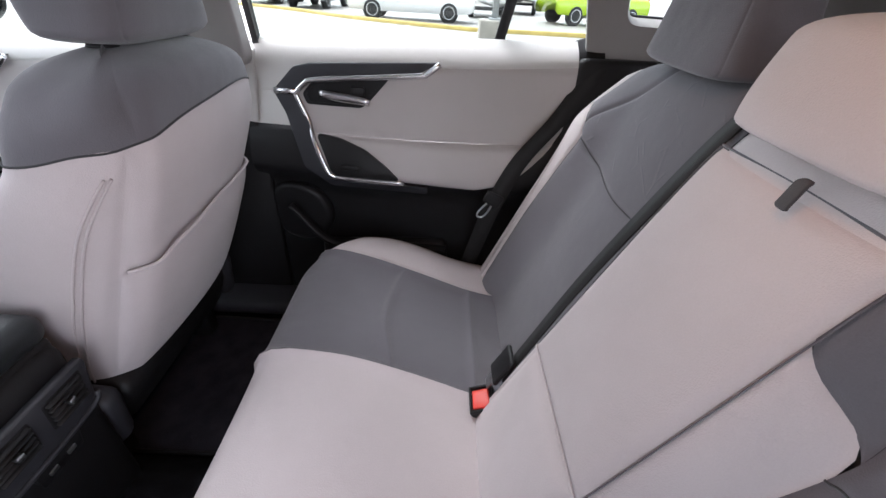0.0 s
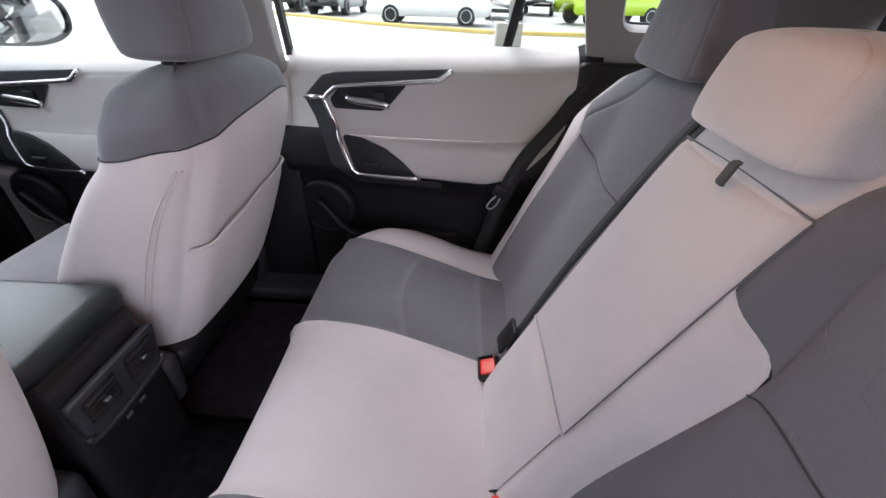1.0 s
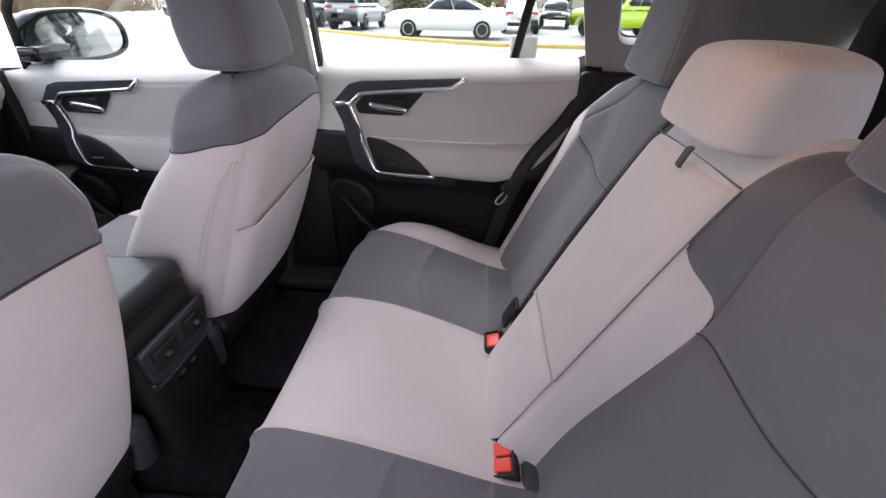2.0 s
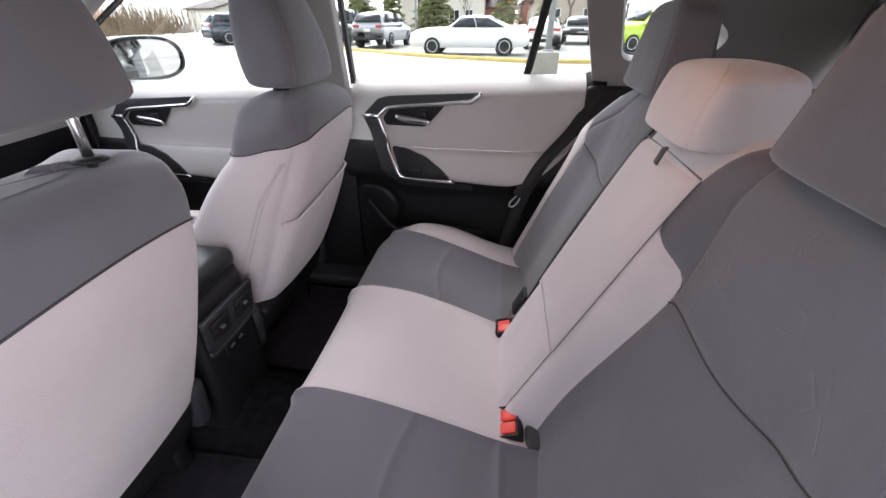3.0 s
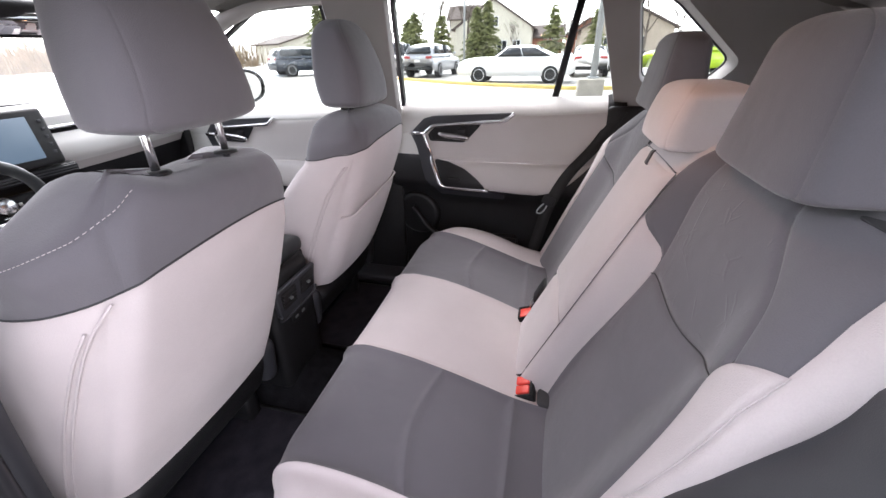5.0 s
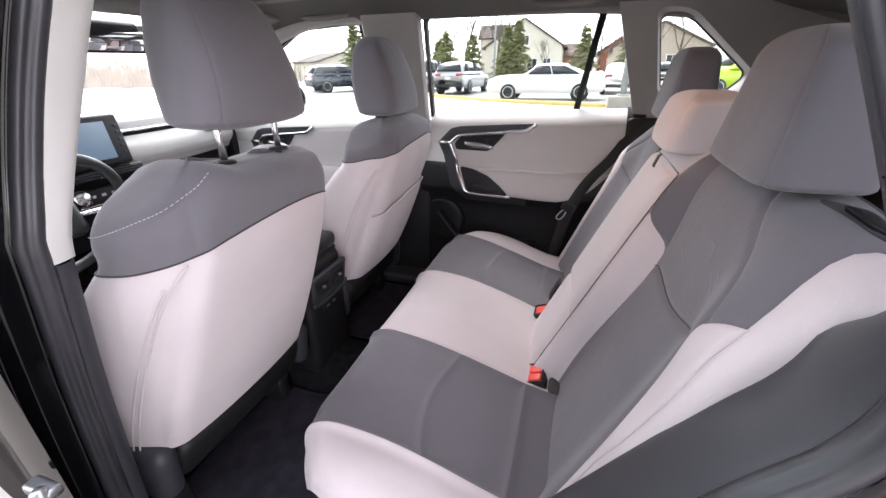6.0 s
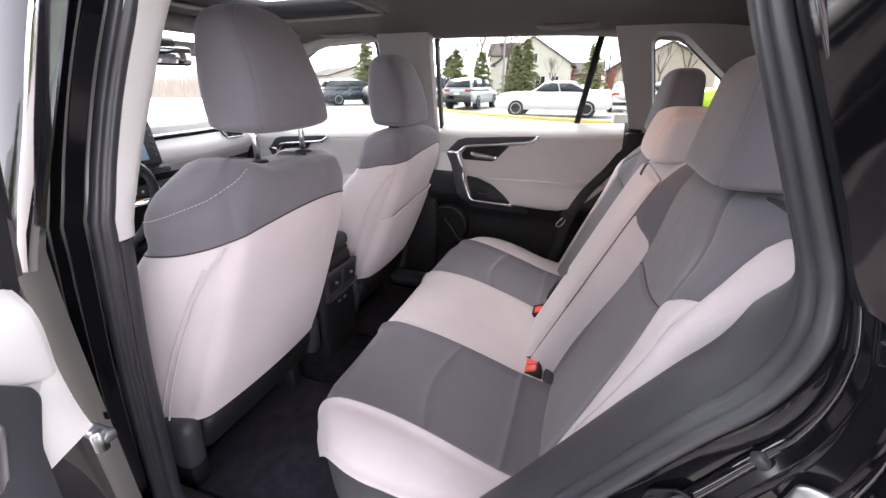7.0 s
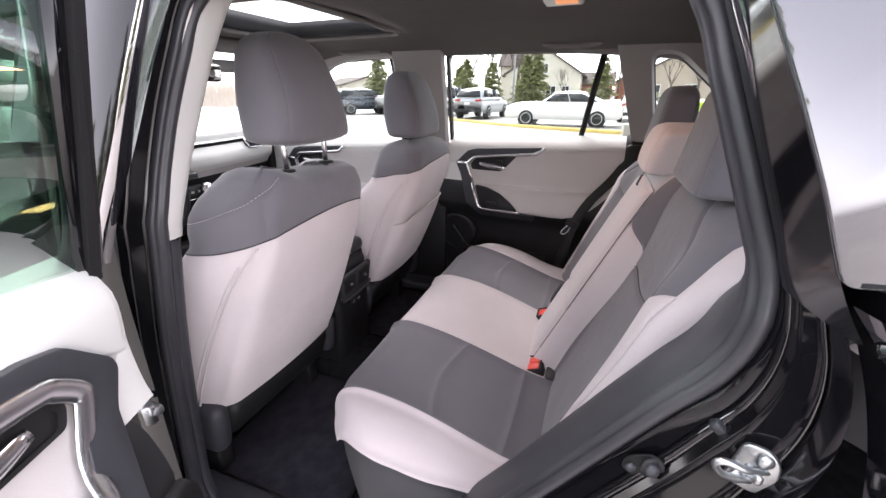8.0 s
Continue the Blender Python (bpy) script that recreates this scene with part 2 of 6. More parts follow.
def seam(surf, points, parent, radius=0.0016, sink=0.002, n=40, mat=None, label="dark sewn seam"):
    """A line of thread along a seam of a surface."""
    out = []
    for s, w in line(points, n):
        h = 0.004
        d = (Vector(surf(s + h, w)) - Vector(surf(s - h, w))).cross(Vector(surf(s, w + h)) - Vector(surf(s, w - h)))
        d.normalize()
        out.append(Vector(surf(s, w)) - d * sink * surf.sign)
    return part("seam", tube(out, radius, 6), mat or CORE, parent, label)


def rounded_box(size, at=(0, 0, 0), bevel=0.01, segments=3, turn=(0, 0, 0), taper=None):
    bm = bmesh.new()
    bmesh.ops.create_cube(bm, size=1.0)
    for v in bm.verts:
        if taper and v.co.z > 0:
            v.co.x *= taper[0]
            v.co.y *= taper[1]
        v.co = Vector((v.co.x * size[0], v.co.y * size[1], v.co.z * size[2]))
    if bevel:
        bmesh.ops.bevel(bm, geom=bm.edges[:], offset=bevel, segments=segments, profile=0.5, affect="EDGES", clamp_overlap=True)
    bm.transform(pose(*at, *turn))
    return bm


def join(*bms):
    out = bmesh.new()
    me = bpy.data.meshes.new("tmp")
    for b in bms:
        b.to_mesh(me)
        out.from_mesh(me)
        b.free()
    bpy.data.meshes.remove(me)
    return out


def tube(points, radius, sides=10, closed=False, flat=1.0, up=(0, 0, 1), cap=True):
    """A round or flattened bar along a line. radius: a number or a function of 0..1."""
    pts = [Vector(p) for p in points]
    n = len(pts)
    bm = bmesh.new()
    rings = []
    for i, p in enumerate(pts):
        a = pts[(i - 1) % n] if closed or i else p
        b = pts[(i + 1) % n] if closed or i < n - 1 else p
        d = (b - a).normalized()
        s = d.cross(Vector(up))
        if s.length < 1e-4:
            s = d.cross(Vector((1, 0, 0)))
        s.normalize()
        w = s.cross(d)
        r = radius(i / (n - 1)) if callable(radius) else radius
        rings.append([bm.verts.new(p + s * math.cos(q) * r + w * math.sin(q) * r * flat) for q in (2 * math.pi * k / sides for k in range(sides))])
    for i in range(n if closed else n - 1):
        A, B = rings[i], rings[(i + 1) % n]
        for k in range(sides):
            bm.faces.new((A[k], A[(k + 1) % sides], B[(k + 1) % sides], B[k]))
    if cap and not closed:
        bm.faces.new(rings[0][::-1])
        bm.faces.new(rings[-1])
    bmesh.ops.recalc_face_normals(bm, faces=bm.faces[:])
    return bm


def line(points, n, curved=True):
    return [curve2(points, i / n, curved) for i in range(n + 1)]


def slab(outline, fn, thick, bevel=0.003, segments=2):
    """A plate with a flat outline (a, b), laid into space by fn(a, b, depth), with eased edges."""
    bm = bmesh.new()
    f = bm.faces.new([bm.verts.new((a, b, 0)) for a, b in outline])
    r = bmesh.ops.extrude_face_region(bm, geom=[f])
    for v in r["geom"]:
        if isinstance(v, bmesh.types.BMVert):
            v.co.z = thick
    bmesh.ops.recalc_face_normals(bm, faces=bm.faces[:])
    if bevel:
        edges = [e for e in bm.edges if all(v.co.z > thick * 0.9 for v in e.verts)]
        bmesh.ops.bevel(bm, geom=edges, offset=bevel, segments=segments, profile=0.5, affect="EDGES", clamp_overlap=True)
    bmesh.ops.triangulate(bm, faces=[f for f in bm.faces if len(f.verts) > 4])
    for v in bm.verts:
        v.co = Vector(fn(v.co.x, v.co.y, v.co.z))
    bmesh.ops.recalc_face_normals(bm, faces=bm.faces[:])
    return bm


def revolve(profile, sides=24, axis="z"):
    """profile: rows of (radius, height)."""
    bm = bmesh.new()
    rings = []
    for r, h in profile:
        rings.append([bm.verts.new((r * math.cos(q), r * math.sin(q), h)) for q in (2 * math.pi * k / sides for k in range(sides))])
    for A, B in zip(rings, rings[1:]):
        for k in range(sides):
            bm.faces.new((A[k], A[(k + 1) % sides], B[(k + 1) % sides], B[k]))
    bm.faces.new(rings[0][::-1])
    bm.faces.new(rings[-1])
    bmesh.ops.remove_doubles(bm, verts=bm.verts[:], dist=1e-5)
    bmesh.ops.recalc_face_normals(bm, faces=bm.faces[:])
    return bm


def ring_plate(outer, inner, fn, thick):
    """A frame between two loops of the same number of points."""
    bm = bmesh.new()
    n = len(outer)
    rows = []
    for loop, d in ((outer, 0.0), (outer, thick), (inner, thick), (inner, 0.0)):
        rows.append([bm.verts.new(fn(a, b, d)) for a, b in loop])
    for i in range(4):
        A, B = rows[i], rows[(i + 1) % 4]
        for k in range(n):
            bm.faces.new((A[k], A[(k + 1) % n], B[(k + 1) % n], B[k]))
    bmesh.ops.recalc_face_normals(bm, faces=bm.faces[:])
    return bm


def round_loop(points, radius, seg=5):
    """A closed outline with rounded corners."""
    out = []
    n = len(points)
    for i in range(n):
        p, a, b = Vector(points[i]), Vector(points[i - 1]), Vector(points[(i + 1) % n])
        r = radius[i] if isinstance(radius, (list, tuple)) else radius
        da, db = (a - p), (b - p)
        r = min(r, da.length * 0.48, db.length * 0.48)
        s, e = p + da.normalized() * r, p + db.normalized() * r
        for k in range(seg + 1):
            t = k / seg
            q = s * (1 - t) ** 2 + p * 2 * t * (1 - t) + e * t * t
            out.append((q.x, q.y))
    return out


# ---- rear bench ----
CUSHION = [(-0.26, 0.08, 0.36), (-0.18, 0.01, 0.45), (-0.10, -0.022, 0.545), (-0.05, -0.026, 0.605), (-0.02, -0.016, 0.645), (0.02, 0.008, 0.670),
           (0.06, 0.05, 0.681), (0.15, 0.15, 0.675), (0.25, 0.25, 0.655), (0.35, 0.35, 0.628), (0.42, 0.42, 0.607), (0.50, 0.50, 0.592), (0.60, 0.60, 0.585)]


def cushion_surface(s, v):
    x, z = spline(CUSHION, v)
    y, a = s, abs(s)
    if a > 0.60:
        q = min((a - 0.60) / 0.07, math.pi / 2)
        y = math.copysign(0.60 + 0.07 * math.sin(q), s)
        z -= 0.07 * (1 - math.cos(q)) + max(0.0, a - 0.60 - 0.07 * math.pi / 2)
    front = min(1, max(0, (0.36 - x) / 0.36))
    x += front * 0.15 * max(0, (abs(y) - 0.44) / 0.22) ** 2
    z -= 0.014 * math.exp(-((abs(y) - 0.36) / 0.13) ** 2) * smooth01(0.0, 0.12, x)
    z += 0.012 * math.exp(-((abs(y) - 0.57) / 0.05) ** 2) * smooth01(-0.05, 0.1, x)
    return x, y, z


cushion_surface.sign = 1

bench = thing("rear_bench_cushion", (0.25, 0, 0.34), "grey two-tone cloth rear bench cushion with light and dark panels", "car seat")
part("core", grid(lambda u, v: Vector(cushion_surface(-0.78 + 1.56 * u, -0.26 + 0.86 * v)) - Vector((-0.012, 0, 0.016)), 50, 40), CORE, bench, "dark seat base cover")
# lines across the bench: the seams between the colours, front to rear
cl = [(-0.184, -0.25), (-0.184, -0.1), (-0.184, 0.0), (-0.197, 0.2), (-0.206, 0.42), (-0.206, 0.58)]
cr = [(0.186, -0.25), (0.186, -0.1), (0.186, 0.0), (0.178, 0.2), (0.150, 0.42), (0.14, 0.58)]
ol = [(-0.525, -0.25), (-0.525, -0.1), (-0.520, 0.0), (-0.520, 0.2), (-0.530, 0.42), (-0.53, 0.58)]
orr = [(0.545, -0.25), (0.545, -0.1), (0.540, 0.0), (0.510, 0.2), (0.485, 0.42), (0.48, 0.58)]
el = [(-0.60, -0.25), (-0.60, -0.06), (-0.628, 0.0), (-0.667, 0.05), (-0.662, 0.25), (-0.628, 0.43), (-0.615, 0.58)]
er = [(0.80, -0.25), (0.80, 0.58)]


def strip(name, left, right, v0, v1, mat, bend0=0.0, bend1=0.0, label="", **kw):
    """A bench panel between two seam lines, from depth v0 to v1, with bowed cross seams."""
    def at(line, v):
        if len(line) == 2:
            return (line[0][0], v)
        return (spline([(p[1], p[0]) for p in line], v)[0], v)
    def cross(v, bend):
        a, b = at(left, v), at(right, v)
        m = ((a[0] + b[0]) / 2, v + bend)
        return [a, m, b] if abs(bend) > 1e-6 else [a, b]
    ls = [at(left, v0 + (v1 - v0) * k / 6) for k in range(7)]
    rs = [at(right, v0 + (v1 - v0) * k / 6) for k in range(7)]
    return panel(name, cushion_surface, cross(v0, bend0), cross(v1, bend1), ls, rs, mat, bench, label, **kw)


strip("centre_panel", cl, cr, -0.25, 0.58, LIGHT, label="light grey fabric centre panel", nu=24, nv=44)
for a, b in ((ol, cl), (cr, orr)):
    strip("front_insert", a, b, -0.25, 0.25, DARK, 0, -0.03, "dark grey fabric insert", nu=22, nv=34)
    strip("rear_insert", a, b, 0.25, 0.425, DARK, -0.03, 0.0, "dark grey fabric insert", nu=22, nv=20)
    strip("rear_strip", a, b, 0.425, 0.58, DARK, 0.0, 0.0, "dark grey fabric strip", nu=22, nv=12)
for a, b in ((ol, cl), (cr, orr)):
    mix = lambda f, v: (spline([(p[1], p[0]) for p in a], v)[0] * (1 - f) + spline([(p[1], p[0]) for p in b], v)[0] * f, v)
    seam(cushion_surface, [mix(0.0, 0.25), (mix(0.5, 0.22)[0], 0.22), mix(1.0, 0.25)], bench, 0.0022, 0.0010, mat=CARPET)
    seam(cushion_surface, [mix(0.0, 0.425), mix(0.5, 0.425), mix(1.0, 0.425)], bench, 0.0022, 0.0010, mat=CARPET)
strip("side_bolster", el, ol, -0.065, 0.58, LIGHT, label="light grey fabric side bolster", nu=26, nv=40)
strip("side_bolster", orr, er, -0.25, 0.58, LIGHT, label="light grey fabric side bolster", nu=26, nv=40)

BACK = [(0.54, 0.405, 0.54), (0.66, 0.458, 0.66), (0.80, 0.520, 0.80), (0.95, 0.586, 0.95), (1.08, 0.645, 1.08), (1.15, 0.682, 1.150), (1.19, 0.712, 1.185),
        (1.22, 0.742, 1.203), (1.27, 0.79, 1.205), (1.32, 0.835, 1.185), (1.40, 0.86, 1.12), (1.50, 0.85, 1.0)]


DISH = [(0.5, 0.080), (0.6, 0.078), (0.8, 0.070), (1.0, 0.060), (1.15, 0.028), (1.25, 0.0), (1.5, 0.0)]


def back_surface(s, v):
    x, z = spline(BACK, v)
    y, a = s, abs(s)
    x += smooth01(0.118, 0.185, a) * spline(DISH, v)[0]
    x -= 0.045 * smooth01(0.43, 0.56, a) * smooth01(1.22, 1.05, v)
    z -= 0.055 * max(0, (a - 0.34) / 0.27) ** 2 * smooth01(1.0, 1.2, v)
    edge = 0.585
    if a > edge:
        q = min((a - edge) / 0.030, math.pi / 2)
        y = math.copysign(edge + 0.030 * math.sin(q), s)
        x += 0.030 * (1 - math.cos(q)) + max(0, a - edge - 0.047)
    return x, y, z


back_surface.sign = -1


def seatback(side):
    """One outer rear backrest; side -1: the driver's side."""
    k = side
    ob = thing("rear_seat_backrest", (0.62, k * 0.38, 0.58), "grey two-tone cloth rear backrest with embossed dark insert", "car seat", "rear backrests")
    f = lambda pts: [(k * a, b) for a, b in pts]
    core = grid(lambda u, v: Vector(back_surface(k * (0.127 + 0.60 * u), 0.54 + 0.96 * v)) + Vector((0.014, 0, -0.004)), 26, 40)
    part("core", core, CORE, ob, "dark backrest cover")
    inner_low = [(0.172, 0.56), (0.168, 0.717), (0.177, 0.868), (0.186, 0.972)]
    outer_low = [(0.548, 0.56), (0.552, 0.72), (0.552, 0.82), (0.545, 0.90), (0.535, 0.98), (0.525, 1.03)]
    arc = [(0.186, 0.972), (0.215, 0.979), (0.345, 0.974), (0.460, 0.998), (0.525, 1.03)]
    wing_in = [(0.188, 1.0), (0.158, 1.033), (0.127, 1.066), (0.121, 1.105), (0.122, 1.150), (0.126, 1.195), (0.140, 1.240), (0.18, 1.29), (0.24, 1.40)]
    wing_out = [(0.188, 1.0), (0.182, 1.07), (0.178, 1.14), (0.186, 1.21), (0.21, 1.29), (0.26, 1.40)]
    fold = [(0.540, 1.072), (0.505, 1.107), (0.45, 1.144), (0.405, 1.19), (0.385, 1.24), (0.375, 1.30), (0.37, 1.40)]
    rim_up = [(0.588, 1.121), (0.576, 1.146), (0.566, 1.168), (0.554, 1.203), (0.546, 1.24), (0.543, 1.27), (0.541, 1.32), (0.54, 1.40)]
    ridge = [(0.572, 0.56), (0.570, 0.80), (0.582, 0.887), (0.593, 0.998), (0.594, 1.08), (0.588, 1.121)]
    g = lambda pts, n=10: f(even(pts, n))
    soft = dict(groove=0.0045, width=0.007, puff=0.003)
    panel("lower_insert", back_surface, g([(0.172, 0.56), (0.36, 0.56), (0.548, 0.56)]), g(arc), g(inner_low), g(outer_low), DARK, ob, "dark grey fabric insert", nu=26, nv=30, **soft)
    panel("upper_insert", back_surface, g(arc), g([(0.26, 1.40), (0.31, 1.40), (0.37, 1.40)]), g([(0.186, 0.972)] + wing_out, 14), g([(0.525, 1.03)] + fold, 14), DARKEMB, ob, "embossed dark grey fabric insert", nu=30, nv=46, **soft)
    panel("inner_wing", back_surface, g([(0.188, 1.0), (0.1895, 1.0)]), g([(0.24, 1.40), (0.26, 1.40)]), g(wing_in, 14), g(wing_out, 14), DARK, ob, "dark grey fabric shoulder", nu=14, nv=46, **soft)
    panel("outer_wing", back_surface, g([(0.540, 1.072), (0.563, 1.098), (0.588, 1.121)]), g([(0.37, 1.40), (0.54, 1.40)]), g(fold, 14), g(rim_up, 14), DARK, ob, "dark grey fabric shoulder", nu=22, nv=40, **soft)
    panel("bolster", back_surface, g([(0.548, 0.56), (0.572, 0.56)]), g([(0.540, 1.072), (0.563, 1.098), (0.588, 1.121)]), g(outer_low + [(0.540, 1.072)], 12), g(ridge, 12), LIGHT, ob, "light grey fabric side bolster", nu=14, nv=36, groove=0.003, width=0.005, puff=0.003)
    panel("outer_edge", back_surface, g([(0.572, 0.56), (0.72, 0.56)]), g([(0.54, 1.40), (0.74, 1.40)]), g(ridge + rim_up[1:], 16), g([(0.72, 0.56), (0.72, 1.0), (0.74, 1.40)], 16), LIGHT, ob, "light grey fabric edge", nu=18, nv=44, groove=0.002, width=0.005, puff=0.003)
    seam(back_surface, f(arc), ob, 0.0010, 0.003)
    seam(back_surface, f(ridge), ob, 0.0010, 0.001, mat=LIGHT, label="light sewn seam")
    p = lambda s, v, d: Vector(back_surface(k * s, v)) + Vector((-0.3 * d, 0, d))
    well = part("release_well", slab(round_loop([(0.452, 1.232), (0.468, 1.292), (0.540, 1.290), (0.522, 1.262)][::-k], 0.010), lambda a, b, d: p(a, b, d + 0.0005), 0.004, 0.001), CORE, ob, "dark recess of the backrest release")
    part("release_lever", slab(round_loop([(0.476, 1.250), (0.486, 1.284), (0.528, 1.284), (0.514, 1.262)][::-k], 0.006), lambda a, b, d: p(a, b, d + 0.004), 0.006, 0.002), BLACKP, well, "glossy black release lever")
    return ob


seatback(-1)
seatback(1)

centre = thing("rear_middle_seat", (0.62, 0, 0.58), "light grey cloth rear centre backrest with fold-down armrest", "car seat")
part("core", grid(lambda u, v: Vector(back_surface(-0.22 + 0.44 * u, 0.54 + 0.96 * v)) + Vector((0.016, 0, -0.004)), 16, 40), CORE, centre, "dark backrest cover")
for k in (-1, 1):
    g = lambda pts: [(k * a, b) for a, b in pts]
    panel("side_panel", back_surface, g([(0.118, 0.56), (0.172, 0.56)]), g([(0.118, 1.066), (0.127, 1.066)]), g([(0.118, 0.56), (0.118, 1.066)]),
          g(even([(0.172, 0.56), (0.168, 0.717), (0.177, 0.868), (0.186, 0.972), (0.188, 1.0), (0.158, 1.033), (0.127, 1.066)], 14)), LIGHT, centre, "light grey fabric side panel", nu=12, nv=34, lift=0.002)
rise = even([(0.127, 1.066), (0.121, 1.105), (0.122, 1.150), (0.126, 1.195), (0.140, 1.240), (0.18, 1.29), (0.24, 1.40)], 12)
panel("top_panel", back_surface, [(-0.127, 1.066), (0.0, 1.066), (0.127, 1.066)], [(-0.24, 1.40), (0.0, 1.40), (0.24, 1.40)], [(-a, b) for a, b in rise], rise, LIGHT, centre, "light grey fabric top panel", nu=24, nv=30, lift=0.001)
panel("lower_roll", back_surface, [(-0.12, 0.57), (0.12, 0.57)], [(-0.12, 0.786), (0.12, 0.786)], [(-0.12, 0.57), (-0.12, 0.786)], [(0.12, 0.57), (0.12, 0.786)], LIGHT, centre, "light grey fabric lower roll", nu=18, nv=16, lift=0.006, puff=0.010, groove=0.008)
arm = panel("armrest", back_surface, [(-0.124, 0.786), (0.124, 0.786)], [(-0.126, 1.146), (0.126, 1.146)], [(-0.124, 0.786), (-0.126, 1.146)], [(0.124, 0.786), (0.126, 1.146)], LIGHT, centre,
            "light grey folded-up armrest", nu=26, nv=34, lift=0.008, puff=0.008, groove=0.008, width=0.008)
# Dark raised lines draw the shade in the gap round the folded armrest.
for k in (-1, 1):
    seam(back_surface, [(k * 0.126, 0.79), (k * 0.128, 1.146)], centre, 0.0010, -0.0025, mat=DARK, label="dark line for the shade in the armrest gap")
seam(back_surface, [(-0.126, 1.148), (0.0, 1.150), (0.126, 1.148)], centre, 0.0014, -0.003, mat=DARK, label="dark line for the shade in the armrest gap")
seam(back_surface, [(-0.124, 0.786), (0.0, 0.786), (0.124, 0.786)], centre, 0.0022, -0.003, mat=LIGHT, label="light piped seam")
part("pull_strap", join(slab(round_loop([(-0.031, 1.138), (-0.017, 1.138), (-0.017, 1.168), (-0.031, 1.168)], 0.004), lambda a, b, d: (0.641 + (b - 1.112) * 0.45 - d - 0.008 * math.sin((b - 1.138) / 0.034 * math.pi), a, b), 0.004, 0.001)),
     material("grey_strap_webbing", (0.06, 0.057, 0.06), rough=0.8, fine=0.5, fine_scale=800, bump=0.3), arm, "dark grey fabric pull loop")


# ---- headrests ----
def pillow(at, w0, w1, d0, d1, h, lean, n=3.4, top=0.28, foot=0.14, belly=0.0):
    """A padded block over (s in turns, v from foot to head); lean: how far the head shifts forward."""
    def surf(s, v):
        q = 2 * math.pi * s
        f = min(1.0, max(0.0, v))
        w, d = (w0 + (w1 - w0) * f) / 2, (d0 + (d1 - d0) * f + belly * math.sin(math.pi * f ** 0.8)) / 2
        e = 1 - max(0.0, (f - (1 - top)) / top) ** 2.6
        lo = 1 - max(0.0, (foot - f) / foot) ** 2.6
        k = max(0.0008, min(e, lo)) ** 0.42
        c, t = math.cos(q), math.sin(q)
        x = math.copysign(abs(c) ** (2 / n), c) * d * (0.25 + 0.75 * k) * (1 if k > 0.08 else k / 0.08)
        y = math.copysign(abs(t) ** (2 / n), t) * w * k
        return at[0] + x - lean * f, at[1] + y, at[2] + h * f
    surf.sign = 1
    return surf


def revolve_at(profile, at, sides=20, turn=(0, 0, 0)):
    bm = revolve(profile, sides)
    bm.transform(pose(*at, *turn))
    return bm


def headrest(name, at, surf, mat, label, post=None):
    ob = thing(name, at, label, "headrest", name + "s")
    part("core", lining(surf, 0.0, 1.0, 0.004, 0.996, 0.007, 40, 26), CORE, ob, "dark headrest core")
    for title, a, b in (("rear_cover", -0.118, 0.118), ("side_cover", 0.118, 0.382), ("front_cover", 0.382, 0.618), ("side_cover", 0.618, 0.882)):
        panel(title, surf, [(a, 0.0), ((a + b) / 2, 0.0), (b, 0.0)], [(a, 1.0), ((a + b) / 2, 1.0), (b, 1.0)], [(a, 0.0), (a, 1.0)], [(b, 0.0), (b, 1.0)], mat, ob, nu=18, nv=30, groove=0.0011, width=0.006, puff=0.0)
    if post:
        x, y, z0, z1, half = post
        for k in (-1, 1):
            part("post", tube([(x, y + k * half, z0), (x, y + k * half, z1)], 0.0065, 12), CHROME, ob, "chrome headrest post")
            part("collar", revolve_at([(0.006, 0.0), (0.021, 0.0), (0.019, 0.004), (0.012, 0.006), (0.0075, 0.006)], (x, y + k * half, z0 + 0.012)), BLACKP, ob, "black plastic collar")
    return ob


for k in (-1, 1):
    at = (-0.166, 0.366, 1.198) if k > 0 else (-0.160, -0.340, 1.248)
    headrest("front_headrest", at, pillow(at, 0.288, 0.200, 0.125, 0.085, 0.250, 0.040, n=4.0, top=0.24, foot=0.10, belly=0.055), DARK, "dark grey cloth front headrest on two chrome posts", (-0.165, 0.362, 1.186, 1.30, 0.080) if k > 0 else (-0.138, -0.362, 1.182, 1.30, 0.075))
    at = (0.752, k * 0.335, 1.200)
    headrest("rear_headrest", at, pillow(at, 0.285, 0.205, 0.130, 0.085, 0.190, -0.012, n=4.6, top=0.22, foot=0.10), DARK, "dark grey cloth rear headrest on backrest")
at = (0.726, 0.0, 1.176)
headrest("rear_centre_headrest", at, pillow(at, 0.236, 0.218, 0.150, 0.115, 0.122, -0.012, n=5.0, top=0.22, foot=0.12, belly=0.02), LIGHT, "light grey cloth rear centre headrest, lowered")


